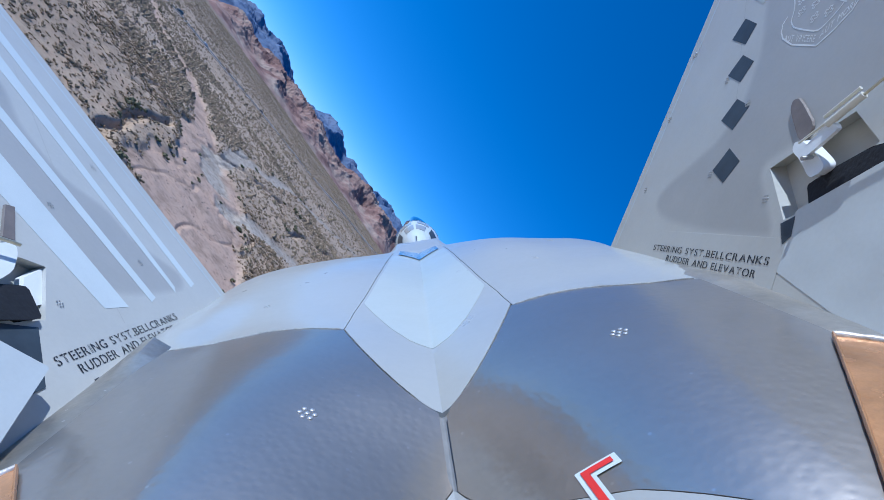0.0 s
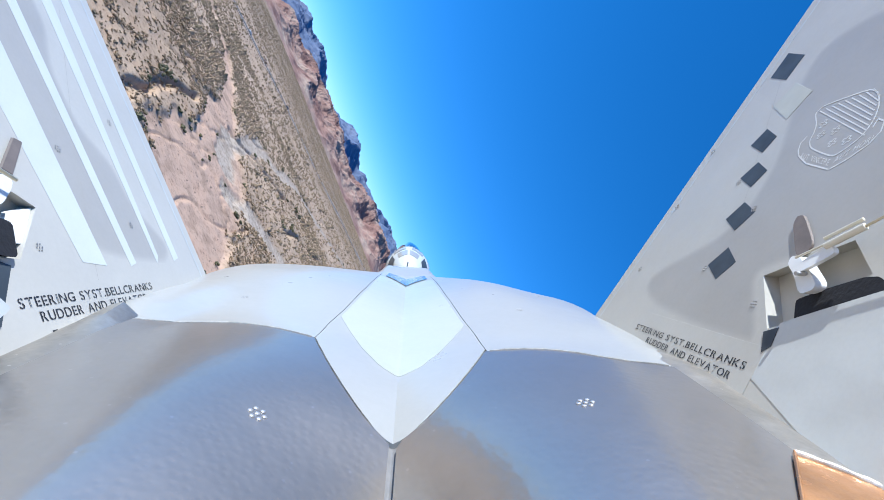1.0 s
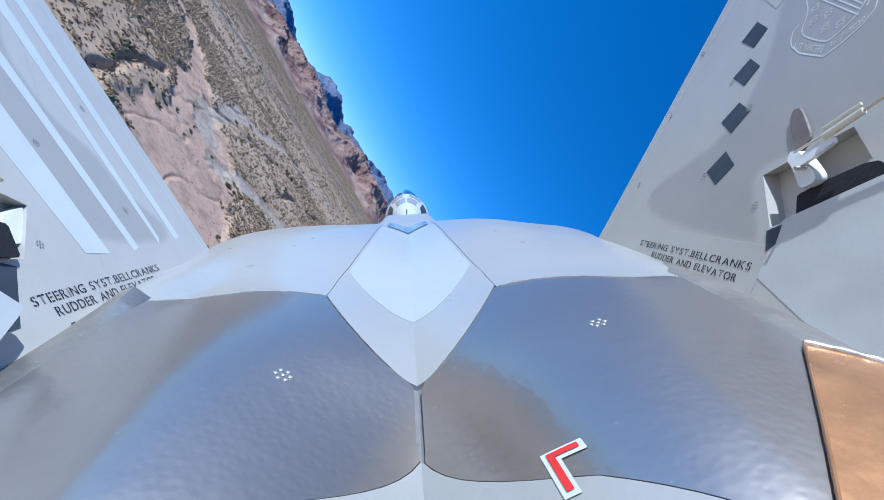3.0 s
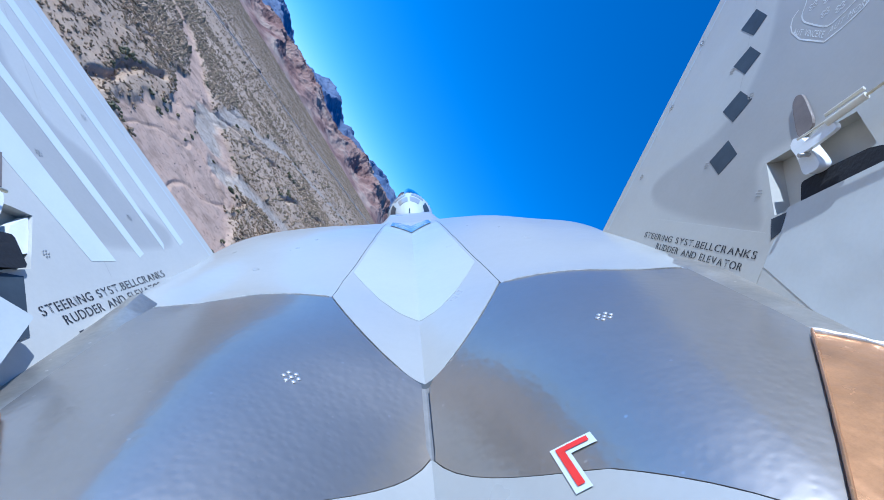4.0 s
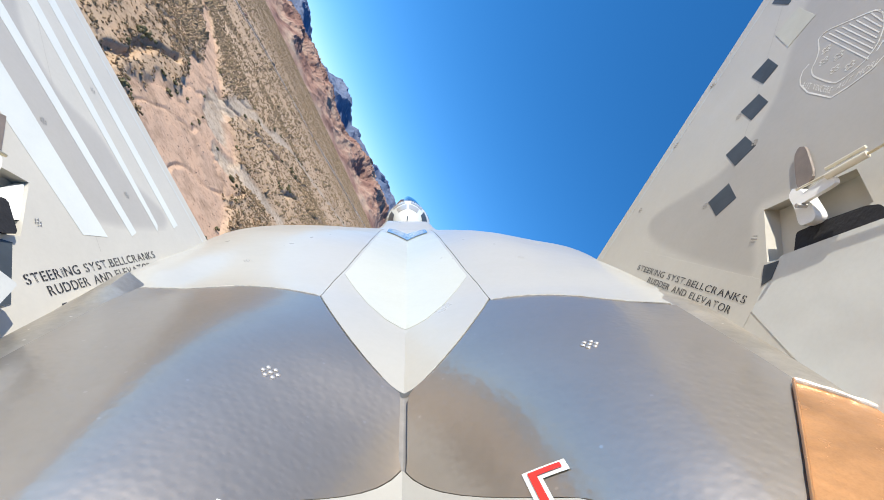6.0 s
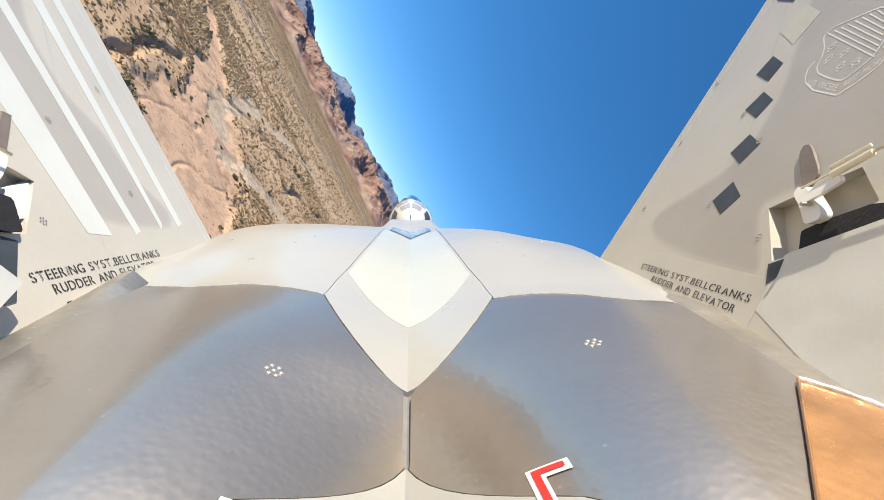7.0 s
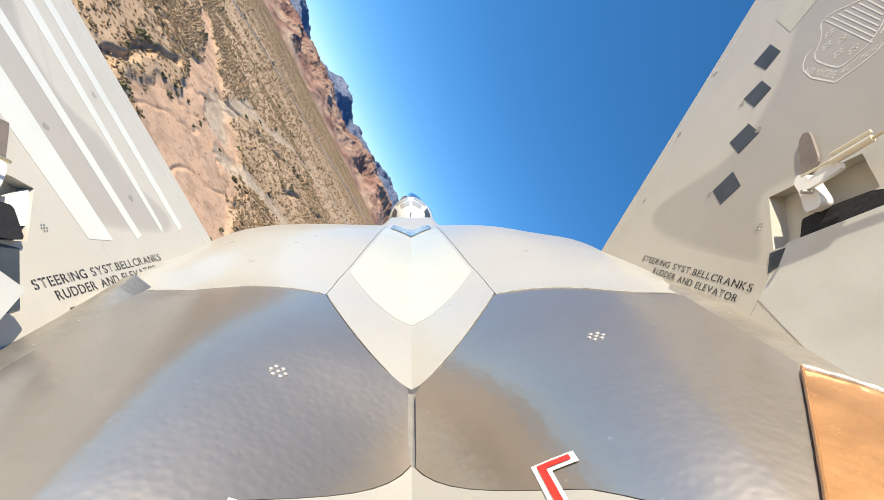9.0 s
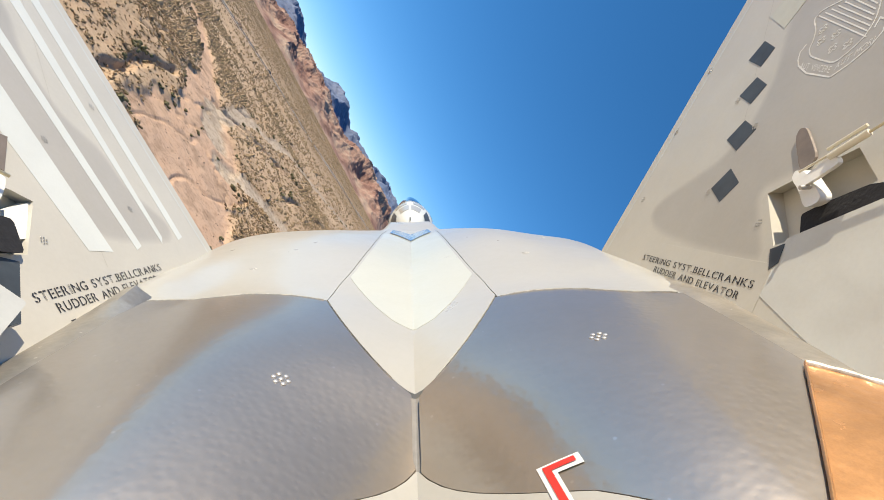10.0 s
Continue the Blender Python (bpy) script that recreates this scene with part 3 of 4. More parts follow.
    # stencil on its pale plate
    if s > 0:
        decal(s, [(.632, -.040), (.400, -.050), (.400, -.105), (.632, -.095)], .0005, .0003, "stencil_plate", M_FIN, fin, "slightly glossier stencil plate")
        lettering(s, "STEERING SYST.BELLCRANKS", .624, .412, -.0655, .0076, .0009, "stencil", M_STENCIL, fin, -.008)
        lettering(s, "RUDDER AND ELEVATOR", .585, .424, -.0778, .0076, .0009, "stencil", M_STENCIL, fin, -.008)
    else:
        lettering(s, "STEERING SYST.BELLCRANKS", .411, .617, -.0655, .0090, .0004, "stencil", M_STENCIL, fin, .005)
        for i in range(6):
            decal(s, [(.436 + i * .0085, -.0945), (.442 + i * .0085, -.0942), (.442 + i * .0085, -.0862), (.436 + i * .0085, -.0865)], .0004, .0002, "stencil_bar", M_STENCIL, fin)
        lettering(s, "RUDDER AND ELEVATOR", .429, .598, -.0780, .0090, .0004, "stencil", M_STENCIL, fin, .005)
    for a, b in (((.700, .02), (.690, .12), (.672, .206), (.569, .138), (.514, .096), (.545, .023), (.441, -.013)) if s > 0 else ((.533, .095), (.456, -.013), (.62, .02), (.66, .16))):
        rivets(fin_point(s, a, b, .0008), Vector((0, 1, 0)), (fin_point(s, 0, 1) - fin_point(s, 0, 0)).normalized(), (fin_point(s, 0, 0, 1) - fin_point(s, 0, 0, 0)).normalized(), fin, .0010, .0032)

    if s > 0:
        for q in ([(.614, .339), (.575, .318), (.586, .287), (.625, .306)], [(.570, .212), (.543, .194), (.554, .175), (.586, .193)], [(.552, .162), (.527, .146), (.541, .127), (.571, .144)],
                  [(.537, .107), (.510, .092), (.528, .070), (.556, .087)], [(.523, .049), (.498, .031), (.516, .010), (.543, .027)]):
            decal(s, q, .0004, .0003, "diamond_decal", M_SLATE, fin, "dark slate diamond decal")
        decal(s, [(.562, .273), (.522, .246), (.542, .216), (.581, .246)], .0004, .0003, "patch", M_PATCH, fin, "putty-coloured repair patch")
        # emblem: outlined shield with stripes and crosses over a scroll
        shield = [(.495, .213), (.489, .220), (.465, .220), (.434, .219), (.423, .211), (.414, .195), (.411, .178), (.415, .163), (.425, .154), (.437, .147), (.456, .156), (.474, .166), (.481, .175), (.481, .186), (.484, .197)]
        shift = lambda pts: [(a + .002, b - .005) for a, b in pts]
        em = stroke(s, rounded(shift(shield), .3, 3), .0015, .0003, "emblem", M_EMBLEM, fin, True, "pale outlined shield emblem with stripes, crosses and scroll")
        for i in range(9):
            t = i / 8
            stroke(s, shift([(lerp(.489, .430, t), lerp(.214, .217, t)), (lerp(.413, .419, t), lerp(.163, .206, t))]), .0012, .0003, "emblem_stripe", M_EMBLEM, fin)
        for a, b in ((.474, .194), (.469, .180), (.452, .180), (.448, .165), (.431, .163)):
            k, h = .0014, .0046
            arms = [(-k, h), (k, h), (k, k), (h, k), (h, -k), (k, -k), (k, -h), (-k, -h), (-k, -k), (-h, -k), (-h, k), (-k, k)]
            stroke(s, shift([(a + p * .9 - q * .35, b + q * .9 + p * .25) for p, q in arms]), .0010, .0003, "emblem_cross", M_EMBLEM, fin, True)
        scroll = [(.489, .183), (.493, .177), (.491, .168), (.486, .160), (.469, .147), (.434, .1325), (.418, .140), (.403, .151), (.397, .162), (.399, .173), (.407, .178), (.408, .170)]
        stroke(s, shift(scroll), .0015, .0003, "emblem_scroll", M_EMBLEM, fin)
        lettering(s, "AUT VINCERE", .485, .440, .1510, .0070, .0003, "emblem_motto", M_EMBLEM, fin, -.0185, .0, False)
        lettering(s, "AUT MORI", .435, .404, .1335, .0070, .0003, "emblem_motto", M_EMBLEM, fin, .015, .0, False)
        # linkage: blade, horn, clevis and rod, with the black gaiter under it
        decal(s, rounded([(.418, .037), (.441, .070), (.441, .079), (.433, .079), (.405, .048), (.409, .036)], .3, 4), .003, .0025, "guide_blade", M_RIB, fin, "upright thin guide rib")
        decal(s, rounded([(.396, -.005), (.377, .005), (.345, .018), (.334, .019), (.316, .009), (.384, -.030)], .12, 3), .0003, .013, "gaiter", M_BLACK, fin, "black cloth gaiter in the linkage cavity")
        decal(s, rounded([(.413, .028), (.413, .036), (.402, .034), (.393, .027), (.373, .011), (.373, .005), (.384, .000), (.399, .017)], .35, 5), .010, .010, "control_horn", M_PLASTIC, fin, "white nylon control horn", True)
        decal(s, rounded([(.398, .023), (.374, .045), (.366, .041), (.363, .036), (.387, .020), (.393, .019)], .3, 4), .016, .004, "clevis", M_PLASTIC, fin, "white clevis", True)
        tube([fin_point(s, .387, .0185, .010), fin_point(s, .387, .0185, .019)], .0018, "clevis_pin", M_STEEL, fin, "steel clevis pin")
        tube([fin_point(s, .379, .0500, .0165), fin_point(s, .352, .0655, .0165)], .0015, "keeper_bar", M_SLEEVE, fin, "thin cream keeper bar")
        tube([fin_point(s, .3735, .0430, .017), fin_point(s, .370, .0450, .017), fin_point(s, .3465, .0590, .017)], .0027, "rod_sleeve", M_SLEEVE, fin, "thick cream rod sleeve", 14)
        tube([fin_point(s, .398, .0330, .017), fin_point(s, .370, .0475, .017)], .0010, "clevis_arm", M_SLEEVE, fin, "thin upper arm of the clevis")
        tube([fin_point(s, .350, .0570, .017), fin_point(s, .24, .122, .020)], .0011, "pushrod", M_BRASS, fin, "pale brass pushrod")
        decal(s, [(.412, -.037), (.398, -.031), (.396, -.048), (.403, -.055)], .001, .0004, "dark_patch", M_SLATE, fin, "dark slate patch")
        rud = [(.379, -.0725), (.375, -.025), (.309, .006), (.18, .062), (.10, -.112), (.256, -.108), (.311, -.099)]
        decal(s, rounded([(a * 1.0653, b * 1.0653) for a, b in rud], .04, 3), .0004, .0004, "rudder", M_RUDDER, fin, "pale grey glossy rudder in line with the fin")
    else:
        # long pale stripes up the face
        for q in ([(.507, -.027), (.544, -.031), (.479, .358), (.417, .358)], [(.589, -.032), (.602, -.028), (.539, .378), (.519, .378)],
                  [(.651, -.028), (.659, -.019), (.622, .375), (.596, .375)], [(.698, -.025), (.713, -.021), (.665, .372), (.645, .372)]):
            decal(s, q, .0003, .0002, "stripe", M_WHITE, fin, "long off-white stripe")
        decal(s, [(.451, .052), (.478, .088), (.469, .090), (.441, .056)], .004, .0025, "guide_blade", M_RIB, fin, "upright thin guide blade")
        decal(s, rounded([(.440, .045), (.433, .050), (.41, .045), (.38, .02), (.39, .012), (.419, .022), (.434, .036)], .3, 4), .010, .010, "control_horn", M_PLASTIC, fin, "white nylon control horn", True)
        # white plate added in the cavity to make its wall look lit
        decal(s, [(.443, .016), (.468, .023), (.443, -.011), (.415, -.012)], -.003, .008, "lit_cavity_wall", M_PLASTIC, fin, "white plate standing in for the lit wall of the linkage cavity")
        decal(s, rounded([(.428, .008), (.36, .02), (.35, -.01), (.42, -.024)], .12, 3), .006, .022, "gaiter", M_BLACK, fin, "black cloth gaiter in the linkage cavity")
        decal(s, [(.417, -.030), (.387, -.077), (.34, -.08), (.36, -.010)], .001, .0004, "dark_patch", M_SLATE, fin, "dark slate patch")
        tube([fin_point(s, .43, .045, .020), fin_point(s, .36, .075, .020), fin_point(s, .26, .12, .020)], .0016, "pushrod", M_BRASS, fin, "pale brass pushrod")
        rud = [(.378, -.060), (.345, -.018), (.30, .008), (.18, .062), (.10, -.10), (.30, -.098)]
        decal(s, rounded(rud, .04, 3), .020, .005, "rudder", M_RUDDER, fin, "off-white rudder in line with the fin")


# ---- the desert ----
def hash2(ix, iy, seed):
    h = (ix.astype(np.int64) * 374761393 + iy.astype(np.int64) * 668265263 + seed * 1442695041) & 0x7FFFFFFF
    h = ((h ^ (h >> 13)) * 1274126177) & 0x7FFFFFFF
    return ((h ^ (h >> 16)) & 0xFFFF) / 65535.0


def value_noise(x, y, seed):
    ix, iy = np.floor(x), np.floor(y)
    fx, fy = x - ix, y - iy
    fx, fy = fx * fx * (3 - 2 * fx), fy * fy * (3 - 2 * fy)
    a, b = hash2(ix, iy, seed), hash2(ix + 1, iy, seed)
    c, d = hash2(ix, iy + 1, seed), hash2(ix + 1, iy + 1, seed)
    return a + (b - a) * fx + (c - a) * fy + (a - b - c + d) * fx * fy


def fbm(x, y, octaves, seed):
    total, amp, norm = 0.0, 1.0, 0.0
    for o in range(octaves):
        total = total + amp * value_noise(x * 2 ** o + 17.3 * o, y * 2 ** o - 9.1 * o, seed + o)
        norm += amp
        amp *= .5
    return total / norm


def step(a, b, x):
    t = np.clip((x - a) / (b - a), 0, 1)
    return t * t * (3 - 2 * t)


def along(x, y, pts, wob):
    """Distance from a line of corners on the plain, its course frayed by noise."""
    x, y = x + wob * 2 * (fbm(x / 26, y / 26, 4, 5) - .5), y + wob * 2 * (fbm(x / 26 + 40, y / 26, 4, 6) - .5)
    best = np.full(np.shape(x), 1e6)
    for (ax, ay), (bx, by) in zip(pts, pts[1:]):
        dx, dy = bx - ax, by - ay
        t = np.clip(((x - ax) * dx + (y - ay) * dy) / (dx * dx + dy * dy), 0, 1)
        best = np.minimum(best, np.hypot(x - ax - t * dx, y - ay - t * dy))
    return best


WASH = [(-14, 60), (-30, 104), (-40, 134), (-52, 160), (-77, 194), (-128, 245), (-240, 330)]
GRAVEL = [(-44, 148), (-60, 176), (-68, 235), (-64, 304), (-24, 428), (40, 640)]
SPUR = [(-34, 140), (-26, 159), (-10, 184), (30, 250)]
CUTS = [[(-43, 88), (-54, 112), (-61, 132), (-63, 146)], [(-250, 300), (-142, 318), (-112, 330), (-86, 318), (-42, 428), (20, 600)],
        [(-67, 184), (-54, 209), (-50, 243), (-34, 300)], [(-190, 380), (-150, 420), (-120, 520), (-60, 700)], [(-30, 205), (-18, 277), (10, 350)]]


def wash_mask(x, y):
    """1 on the bare pink floor of the dry wash, 0 on the scrub flats."""
    half = np.interp(y, [60, 100, 140, 170, 220, 400], [12, 14, 12, 7, 5.5, 3.5])
    return step(1.5, -1.5, along(x, y, WASH, 12) - half)


def gravel_mask(x, y):
    """1 on the grey gravel runnels."""
    return np.clip(step(1.2, -1.2, along(x, y, GRAVEL, 8) - 4.0) + step(1.2, -1.2, along(x, y, SPUR, 7) - 4.5), 0, 1)


def cut_depth(x, y):
    """Sharp little cut banks: a fall of earth on one side of each line."""
    return sum(step(1.9, .5, along(x, y, c, 7)) for c in CUTS)


def height(x, y):
    r = np.hypot(x, y)
    h = 4.0 * (fbm(x / 160, y / 160, 4, 21) - .5) + 1.1 * (fbm(x / 14, y / 14, 5, 31) - .5)
    h = h - 1.0 * wash_mask(x, y) - .5 * gravel_mask(x, y) - 1.5 * np.clip(cut_depth(x, y), 0, 1)
    h = h - .35 * wash_mask(x, y) * step(.03, .01, np.abs(fbm(x / 16 + 9, y / 34, 4, 47) - .5)) - .7 * step(.016, .004, np.abs(fbm(x / 30 + 3, y / 90, 4, 41) - .5)) * (1 - wash_mask(x, y))
    return h * step(5200, 900, r)


M_GROUND, n, l, b = shader("desert_ground")
at = n.new("ShaderNodeTexCoord").outputs["Object"]
broad, mid, fine = tex_noise(n, l, .013, 6, .6, at), tex_noise(n, l, .10, 8, .7, at), tex_noise(n, l, .9, 8, .75, at)
soil = ramp(n, l, broad, [(.3, (.36, .255, .16)), (.5, (.46, .335, .215)), (.7, (.55, .41, .275))])
sand = ramp(n, l, mid, [(.35, (.43, .295, .20)), (.55, (.54, .37, .255)), (.7, (.50, .36, .26))])
gravel = ramp(n, l, fine, [(.35, (.31, .25, .18)), (.6, (.52, .43, .33))])
plain = ramp(n, l, tex_noise(n, l, .05, 8, .75, at), [(.35, (.17, .115, .06)), (.5, (.26, .18, .10)), (.66, (.36, .255, .15))])
under = soil
for attribute, coat in (("wash", sand), ("gravel", gravel), ("cover", plain)):
    mask = n.new("ShaderNodeAttribute")
    mask.attribute_name = attribute
    m1 = n.new("ShaderNodeMix")
    m1.data_type = "RGBA"
    l.new(mask.outputs["Fac"], m1.inputs["Factor"])
    l.new(under, m1.inputs["A"])
    l.new(coat, m1.inputs["B"])
    under = m1.outputs["Result"]
m2 = n.new("ShaderNodeMix")
m2.data_type, m2.blend_type = "RGBA", "MULTIPLY"
m2.inputs["Factor"].default_value = .7
l.new(under, m2.inputs["A"])
l.new(ramp(n, l, mid, [(.36, (.66, .60, .52)), (.5, (1, .98, .95)), (.62, (1.0, .9, .8))]), m2.inputs["B"])
m3 = n.new("ShaderNodeMix")
m3.data_type, m3.blend_type = "RGBA", "MULTIPLY"
m3.inputs["Factor"].default_value = .85
l.new(m2.outputs["Result"], m3.inputs["A"])
l.new(ramp(n, l, fine, [(.36, (.55, .51, .44)), (.48, (1, 1, 1))]), m3.inputs["B"])
l.new(m3.outputs["Result"], b.inputs["Base Color"])
b.inputs["Roughness"].default_value = .92
k = n.new("ShaderNodeBump")
k.inputs["Strength"].default_value, k.inputs["Distance"].default_value = 1.0, .22
l.new(fine, k.inputs["Height"])
l.new(k.outputs["Normal"], b.inputs["Normal"])

# one sheet to the horizon, close-meshed ahead of the jet
rad = np.concatenate([np.linspace(0, 40, 12)[:-1], np.geomspace(40, 900, 360)[:-1], np.geomspace(900, 4900, 40)])
ahead = np.radians(np.linspace(82, 150, 420))
rest = np.radians(np.linspace(150, 442, 90)[1:-1])
ang = np.concatenate([ahead, rest])
RR, AA = np.meshgrid(rad, ang, indexing="ij")
GX, GY = RR * np.cos(AA), RR * np.sin(AA)
GZ = height(GX, GY)
nr, na = RR.shape
idx = np.arange(nr * na).reshape(nr, na)
quads = np.stack([idx[:-1, :], np.roll(idx, -1, 1)[:-1, :], np.roll(idx, -1, 1)[1:, :], idx[1:, :]], -1).reshape(-1, 4)
me = bpy.data.meshes.new("ground")
me.from_pydata(np.stack([GX, GY, GZ], -1).reshape(-1, 3), [], quads)
cover = step(330, 950, RR) * (1 - wash_mask(GX, GY)) * (.75 + .25 * fbm(GX / 120, GY / 260, 4, 57))
for attribute, values in (("wash", wash_mask(GX, GY)), ("gravel", gravel_mask(GX, GY)), ("cover", cover)):
    me.attributes.new(attribute, "FLOAT", "POINT").data.foreach_set("value", values.ravel().astype(np.float32))
me.materials.append(M_GROUND)
me.shade_smooth()
ground = tagged(new("ground", me), "dry desert plain of pinkish sand and brown scrub soil, cut by washes", "ground", kind="structure")


# ---- scrub ----
def leaf_material(name, stops, rough=.85):
    m, n, l, b = shader(name)
    g = n.new("ShaderNodeNewGeometry")
    tint = ramp(n, l, g.outputs["Random Per Island"], stops)
    at = n.new("ShaderNodeTexCoord").outputs["Object"]
    mx = n.new("ShaderNodeMix")
    mx.data_type, mx.blend_type = "RGBA", "MULTIPLY"
    mx.inputs["Factor"].default_value = .7
    l.new(tint, mx.inputs["A"])
    l.new(ramp(n, l, tex_noise(n, l, 6.0, 3, .6, at), [(.35, (.5, .5, .45)), (.6, (1, 1, 1))]), mx.inputs["B"])
    l.new(mx.outputs["Result"], b.inputs["Base Color"])
    b.inputs["Roughness"].default_value = rough
    return m


M_SCRUB = leaf_material("dry_scrub_foliage", [(0.0, (.20, .14, .07)), (.35, (.33, .225, .12)), (.7, (.44, .30, .175)), (1.0, (.24, .18, .085))])
M_GREEN = leaf_material("creosote_foliage", [(0.0, (.085, .08, .03)), (1.0, (.19, .16, .07))])
M_STONE = leaf_material("wash_stones", [(0.0, (.26, .18, .13)), (1.0, (.46, .34, .25))], .9)
rng = np.random.default_rng(7)


def clumps(name, count, size, tufts, region, material, label, keep):
    """Many low shrubs, each of several ragged leafy tufts, in one mesh."""
    x0, x1, y0, y1 = region
    px, py = rng.uniform(x0, x1, count * 4), rng.uniform(y0, y1, count * 4)
    ok = (rng.random(count * 4) < keep(px, py)) & (np.hypot(px, py) > 25)
    px, py = px[ok][:count], py[ok][:count]
    pz = height(px, py)
    base = bmesh.new()
    if tufts > 2:
        bmesh.ops.create_icosphere(base, subdivisions=1, radius=1)
    else:
        bmesh.ops.create_cone(base, cap_ends=False, segments=6, radius1=1.05, radius2=0, depth=1.5)
    bv = np.array([v.co[:] for v in base.verts])
    bf = np.array([[v.index for v in g.verts] for g in base.faces])
    base.free()
    n = len(px)
    s = size * rng.lognormal(0, .45, n)
    T = n * tufts
    cx = np.repeat(px, tufts) + rng.normal(0, .36, T) * np.repeat(s, tufts)
    cy = np.repeat(py, tufts) + rng.normal(0, .42, T) * np.repeat(s, tufts)
    cz = np.repeat(pz, tufts) + rng.uniform(.15, .55, T) * np.repeat(s, tufts)
    rr = np.repeat(s, tufts) * rng.uniform(.25, .6, T) * (3 / max(tufts, 2)) ** .45
    V = bv[None] * (rr[:, None, None] * rng.uniform(.55, 1.35, (T, len(bv), 1)))
    V[..., 2] *= .85
    V += np.stack([cx, cy, cz], -1)[:, None, :]
    F = bf[None] + (np.arange(T) * len(bv))[:, None, None]
    me = bpy.data.meshes.new(name)
    me.from_pydata(V.reshape(-1, 3), [], F.reshape(-1, 3))
    me.materials.append(material)
    return tagged(new(name, me), label, "scrub", kind="stuff")


bare = lambda x, y: np.clip(wash_mask(x, y) + gravel_mask(x, y), 0, 1)
flat = lambda x, y: (1 - bare(x, y)) * (.25 + .75 * step(.38, .58, fbm(x / 30, y / 30, 3, 61)))
edge = lambda x, y: np.clip(np.clip(4 * bare(x, y) * (1 - bare(x, y)), 0, 1) * .8 + .10 * wash_mask(x, y) + .9 * np.clip(cut_depth(x + 2, y + 2), 0, 1), 0, 1)
clumps("scrub", 13000, .38, 5, (-130, 10, 60, 175), M_SCRUB, "dense low dry scrub near the wash", flat)
clumps("scrub", 24000, .56, 2, (-210, 30, 170, 330), M_SCRUB, "dense low dry scrub on the plain", flat)
clumps("scrub", 95000, .95, 1, (-640, 130, 300, 1450), M_SCRUB, "low dry scrub farther out on the plain", flat)
clumps("creosote_bushes", 1000, .8, 8, (-200, 30, 60, 460), M_GREEN, "olive creosote bushes along the wash banks", edge)
clumps("stones", 2500, .16, 1, (-150, 20, 60, 240), M_STONE, "loose stones on the wash floor", bare)


# ---- mountains ----
def rock_material(name, stops, scale):
    m, n, l, b = shader(name)
    at = n.new("ShaderNodeTexCoord").outputs["Object"]
    a = ramp(n, l, tex_noise(n, l, scale, 8, .65, at), stops)
    mx = n.new("ShaderNodeMix")
    mx.data_type, mx.blend_type = "RGBA", "MULTIPLY"
    mx.inputs["Factor"].default_value = .7
    l.new(a, mx.inputs["A"])
    l.new(ramp(n, l, tex_noise(n, l, scale * 9, 6, .7, at), [(.3, (.5, .5, .5)), (.6, (1, 1, 1))]), mx.inputs["B"])
    l.new(mx.outputs["Result"], b.inputs["Base Color"])
    b.inputs["Roughness"].default_value = .95
    return m


M_RED_ROCK = rock_material("red_sandstone", [(.3, (.14, .075, .06)), (.42, (.25, .135, .10)), (.54, (.35, .225, .165)), (.68, (.42, .32, .235))], .012)
# the far range's blue is distance haze put into the rock colour
M_HAZE_ROCK = rock_material("haze_blue_rock", [(.3, (.08, .12, .20)), (.5, (.12, .16, .25)), (.7, (.19, .21, .27))], .006)


def range_of_hills(name, near, far, a0, a1, top, seed, material, label, rough):
    """A ridged range between two distances, over a span of bearings."""
    r = np.linspace(near, far, 110)
    a = np.radians(np.linspace(a0, a1, 620))
    R, A = np.meshgrid(r, a, indexing="ij")
    X, Y = R * np.cos(A), R * np.sin(A)
    k = (R - near) / (far - near)
    ridge = 1 - np.abs(2 * fbm(X / rough, Y / rough, 7, seed) - 1)
    crag = 1 - np.abs(2 * fbm(X / rough * 4, Y / rough * 4, 6, seed + 40) - 1)
    prof = np.sin(np.pi * np.clip(k, 0, 1)) ** .8
    ends = step(0, .12, (A - a[0]) / (a[-1] - a[0])) * step(0, .12, (a[-1] - A) / (a[-1] - a[0]))
    Z = top * prof * ends * (.45 + .8 * fbm(A * 14, A * 0 + .5, 3, seed + 7)) * (.15 + .9 * ridge ** 2.2 + .10 * crag ** 2) - 4
    idx = np.arange(R.size).reshape(R.shape)
    q = np.stack([idx[:-1, :-1], idx[:-1, 1:], idx[1:, 1:], idx[1:, :-1]], -1).reshape(-1, 4)
    me = bpy.data.meshes.new(name)
    me.from_pydata(np.stack([X, Y, Z], -1).reshape(-1, 3), [], q)
    me.materials.append(material)
    return tagged(new(name, me), label, "mountains", kind="structure")


range_of_hills("mountain_range", 2600, 4600, 70, 175, 185, 71, M_HAZE_ROCK, "jagged desert mountains on the horizon, coloured with blue haze", 520)
range_of_hills("red_hills", 1500, 2300, 88, 122, 82, 83, M_RED_ROCK, "red sandstone hills below the mountains", 170)


# ---- the highway across the plain, with its traffic ----
ROAD_A, ROAD_B = Vector((-330.0, 90.0)), Vector((60.0, 1150.0))
M_ASPHALT = paint("sun_bleached_asphalt", (0.075, 0.072, 0.07), .85, vary=.2, scale=.3, speck=.35)
M_VERGE = paint("graded_pale_verge", (0.50, 0.38, 0.28), .95, vary=.15, scale=.2, speck=.35)
M_LINE = paint("road_line_paint", (0.6, 0.55, 0.4), .7, vary=.15, scale=1.0, speck=.35)
road_dir = (ROAD_B - ROAD_A).normalized()
road_nrm = Vector((-road_dir.y, road_dir.x))


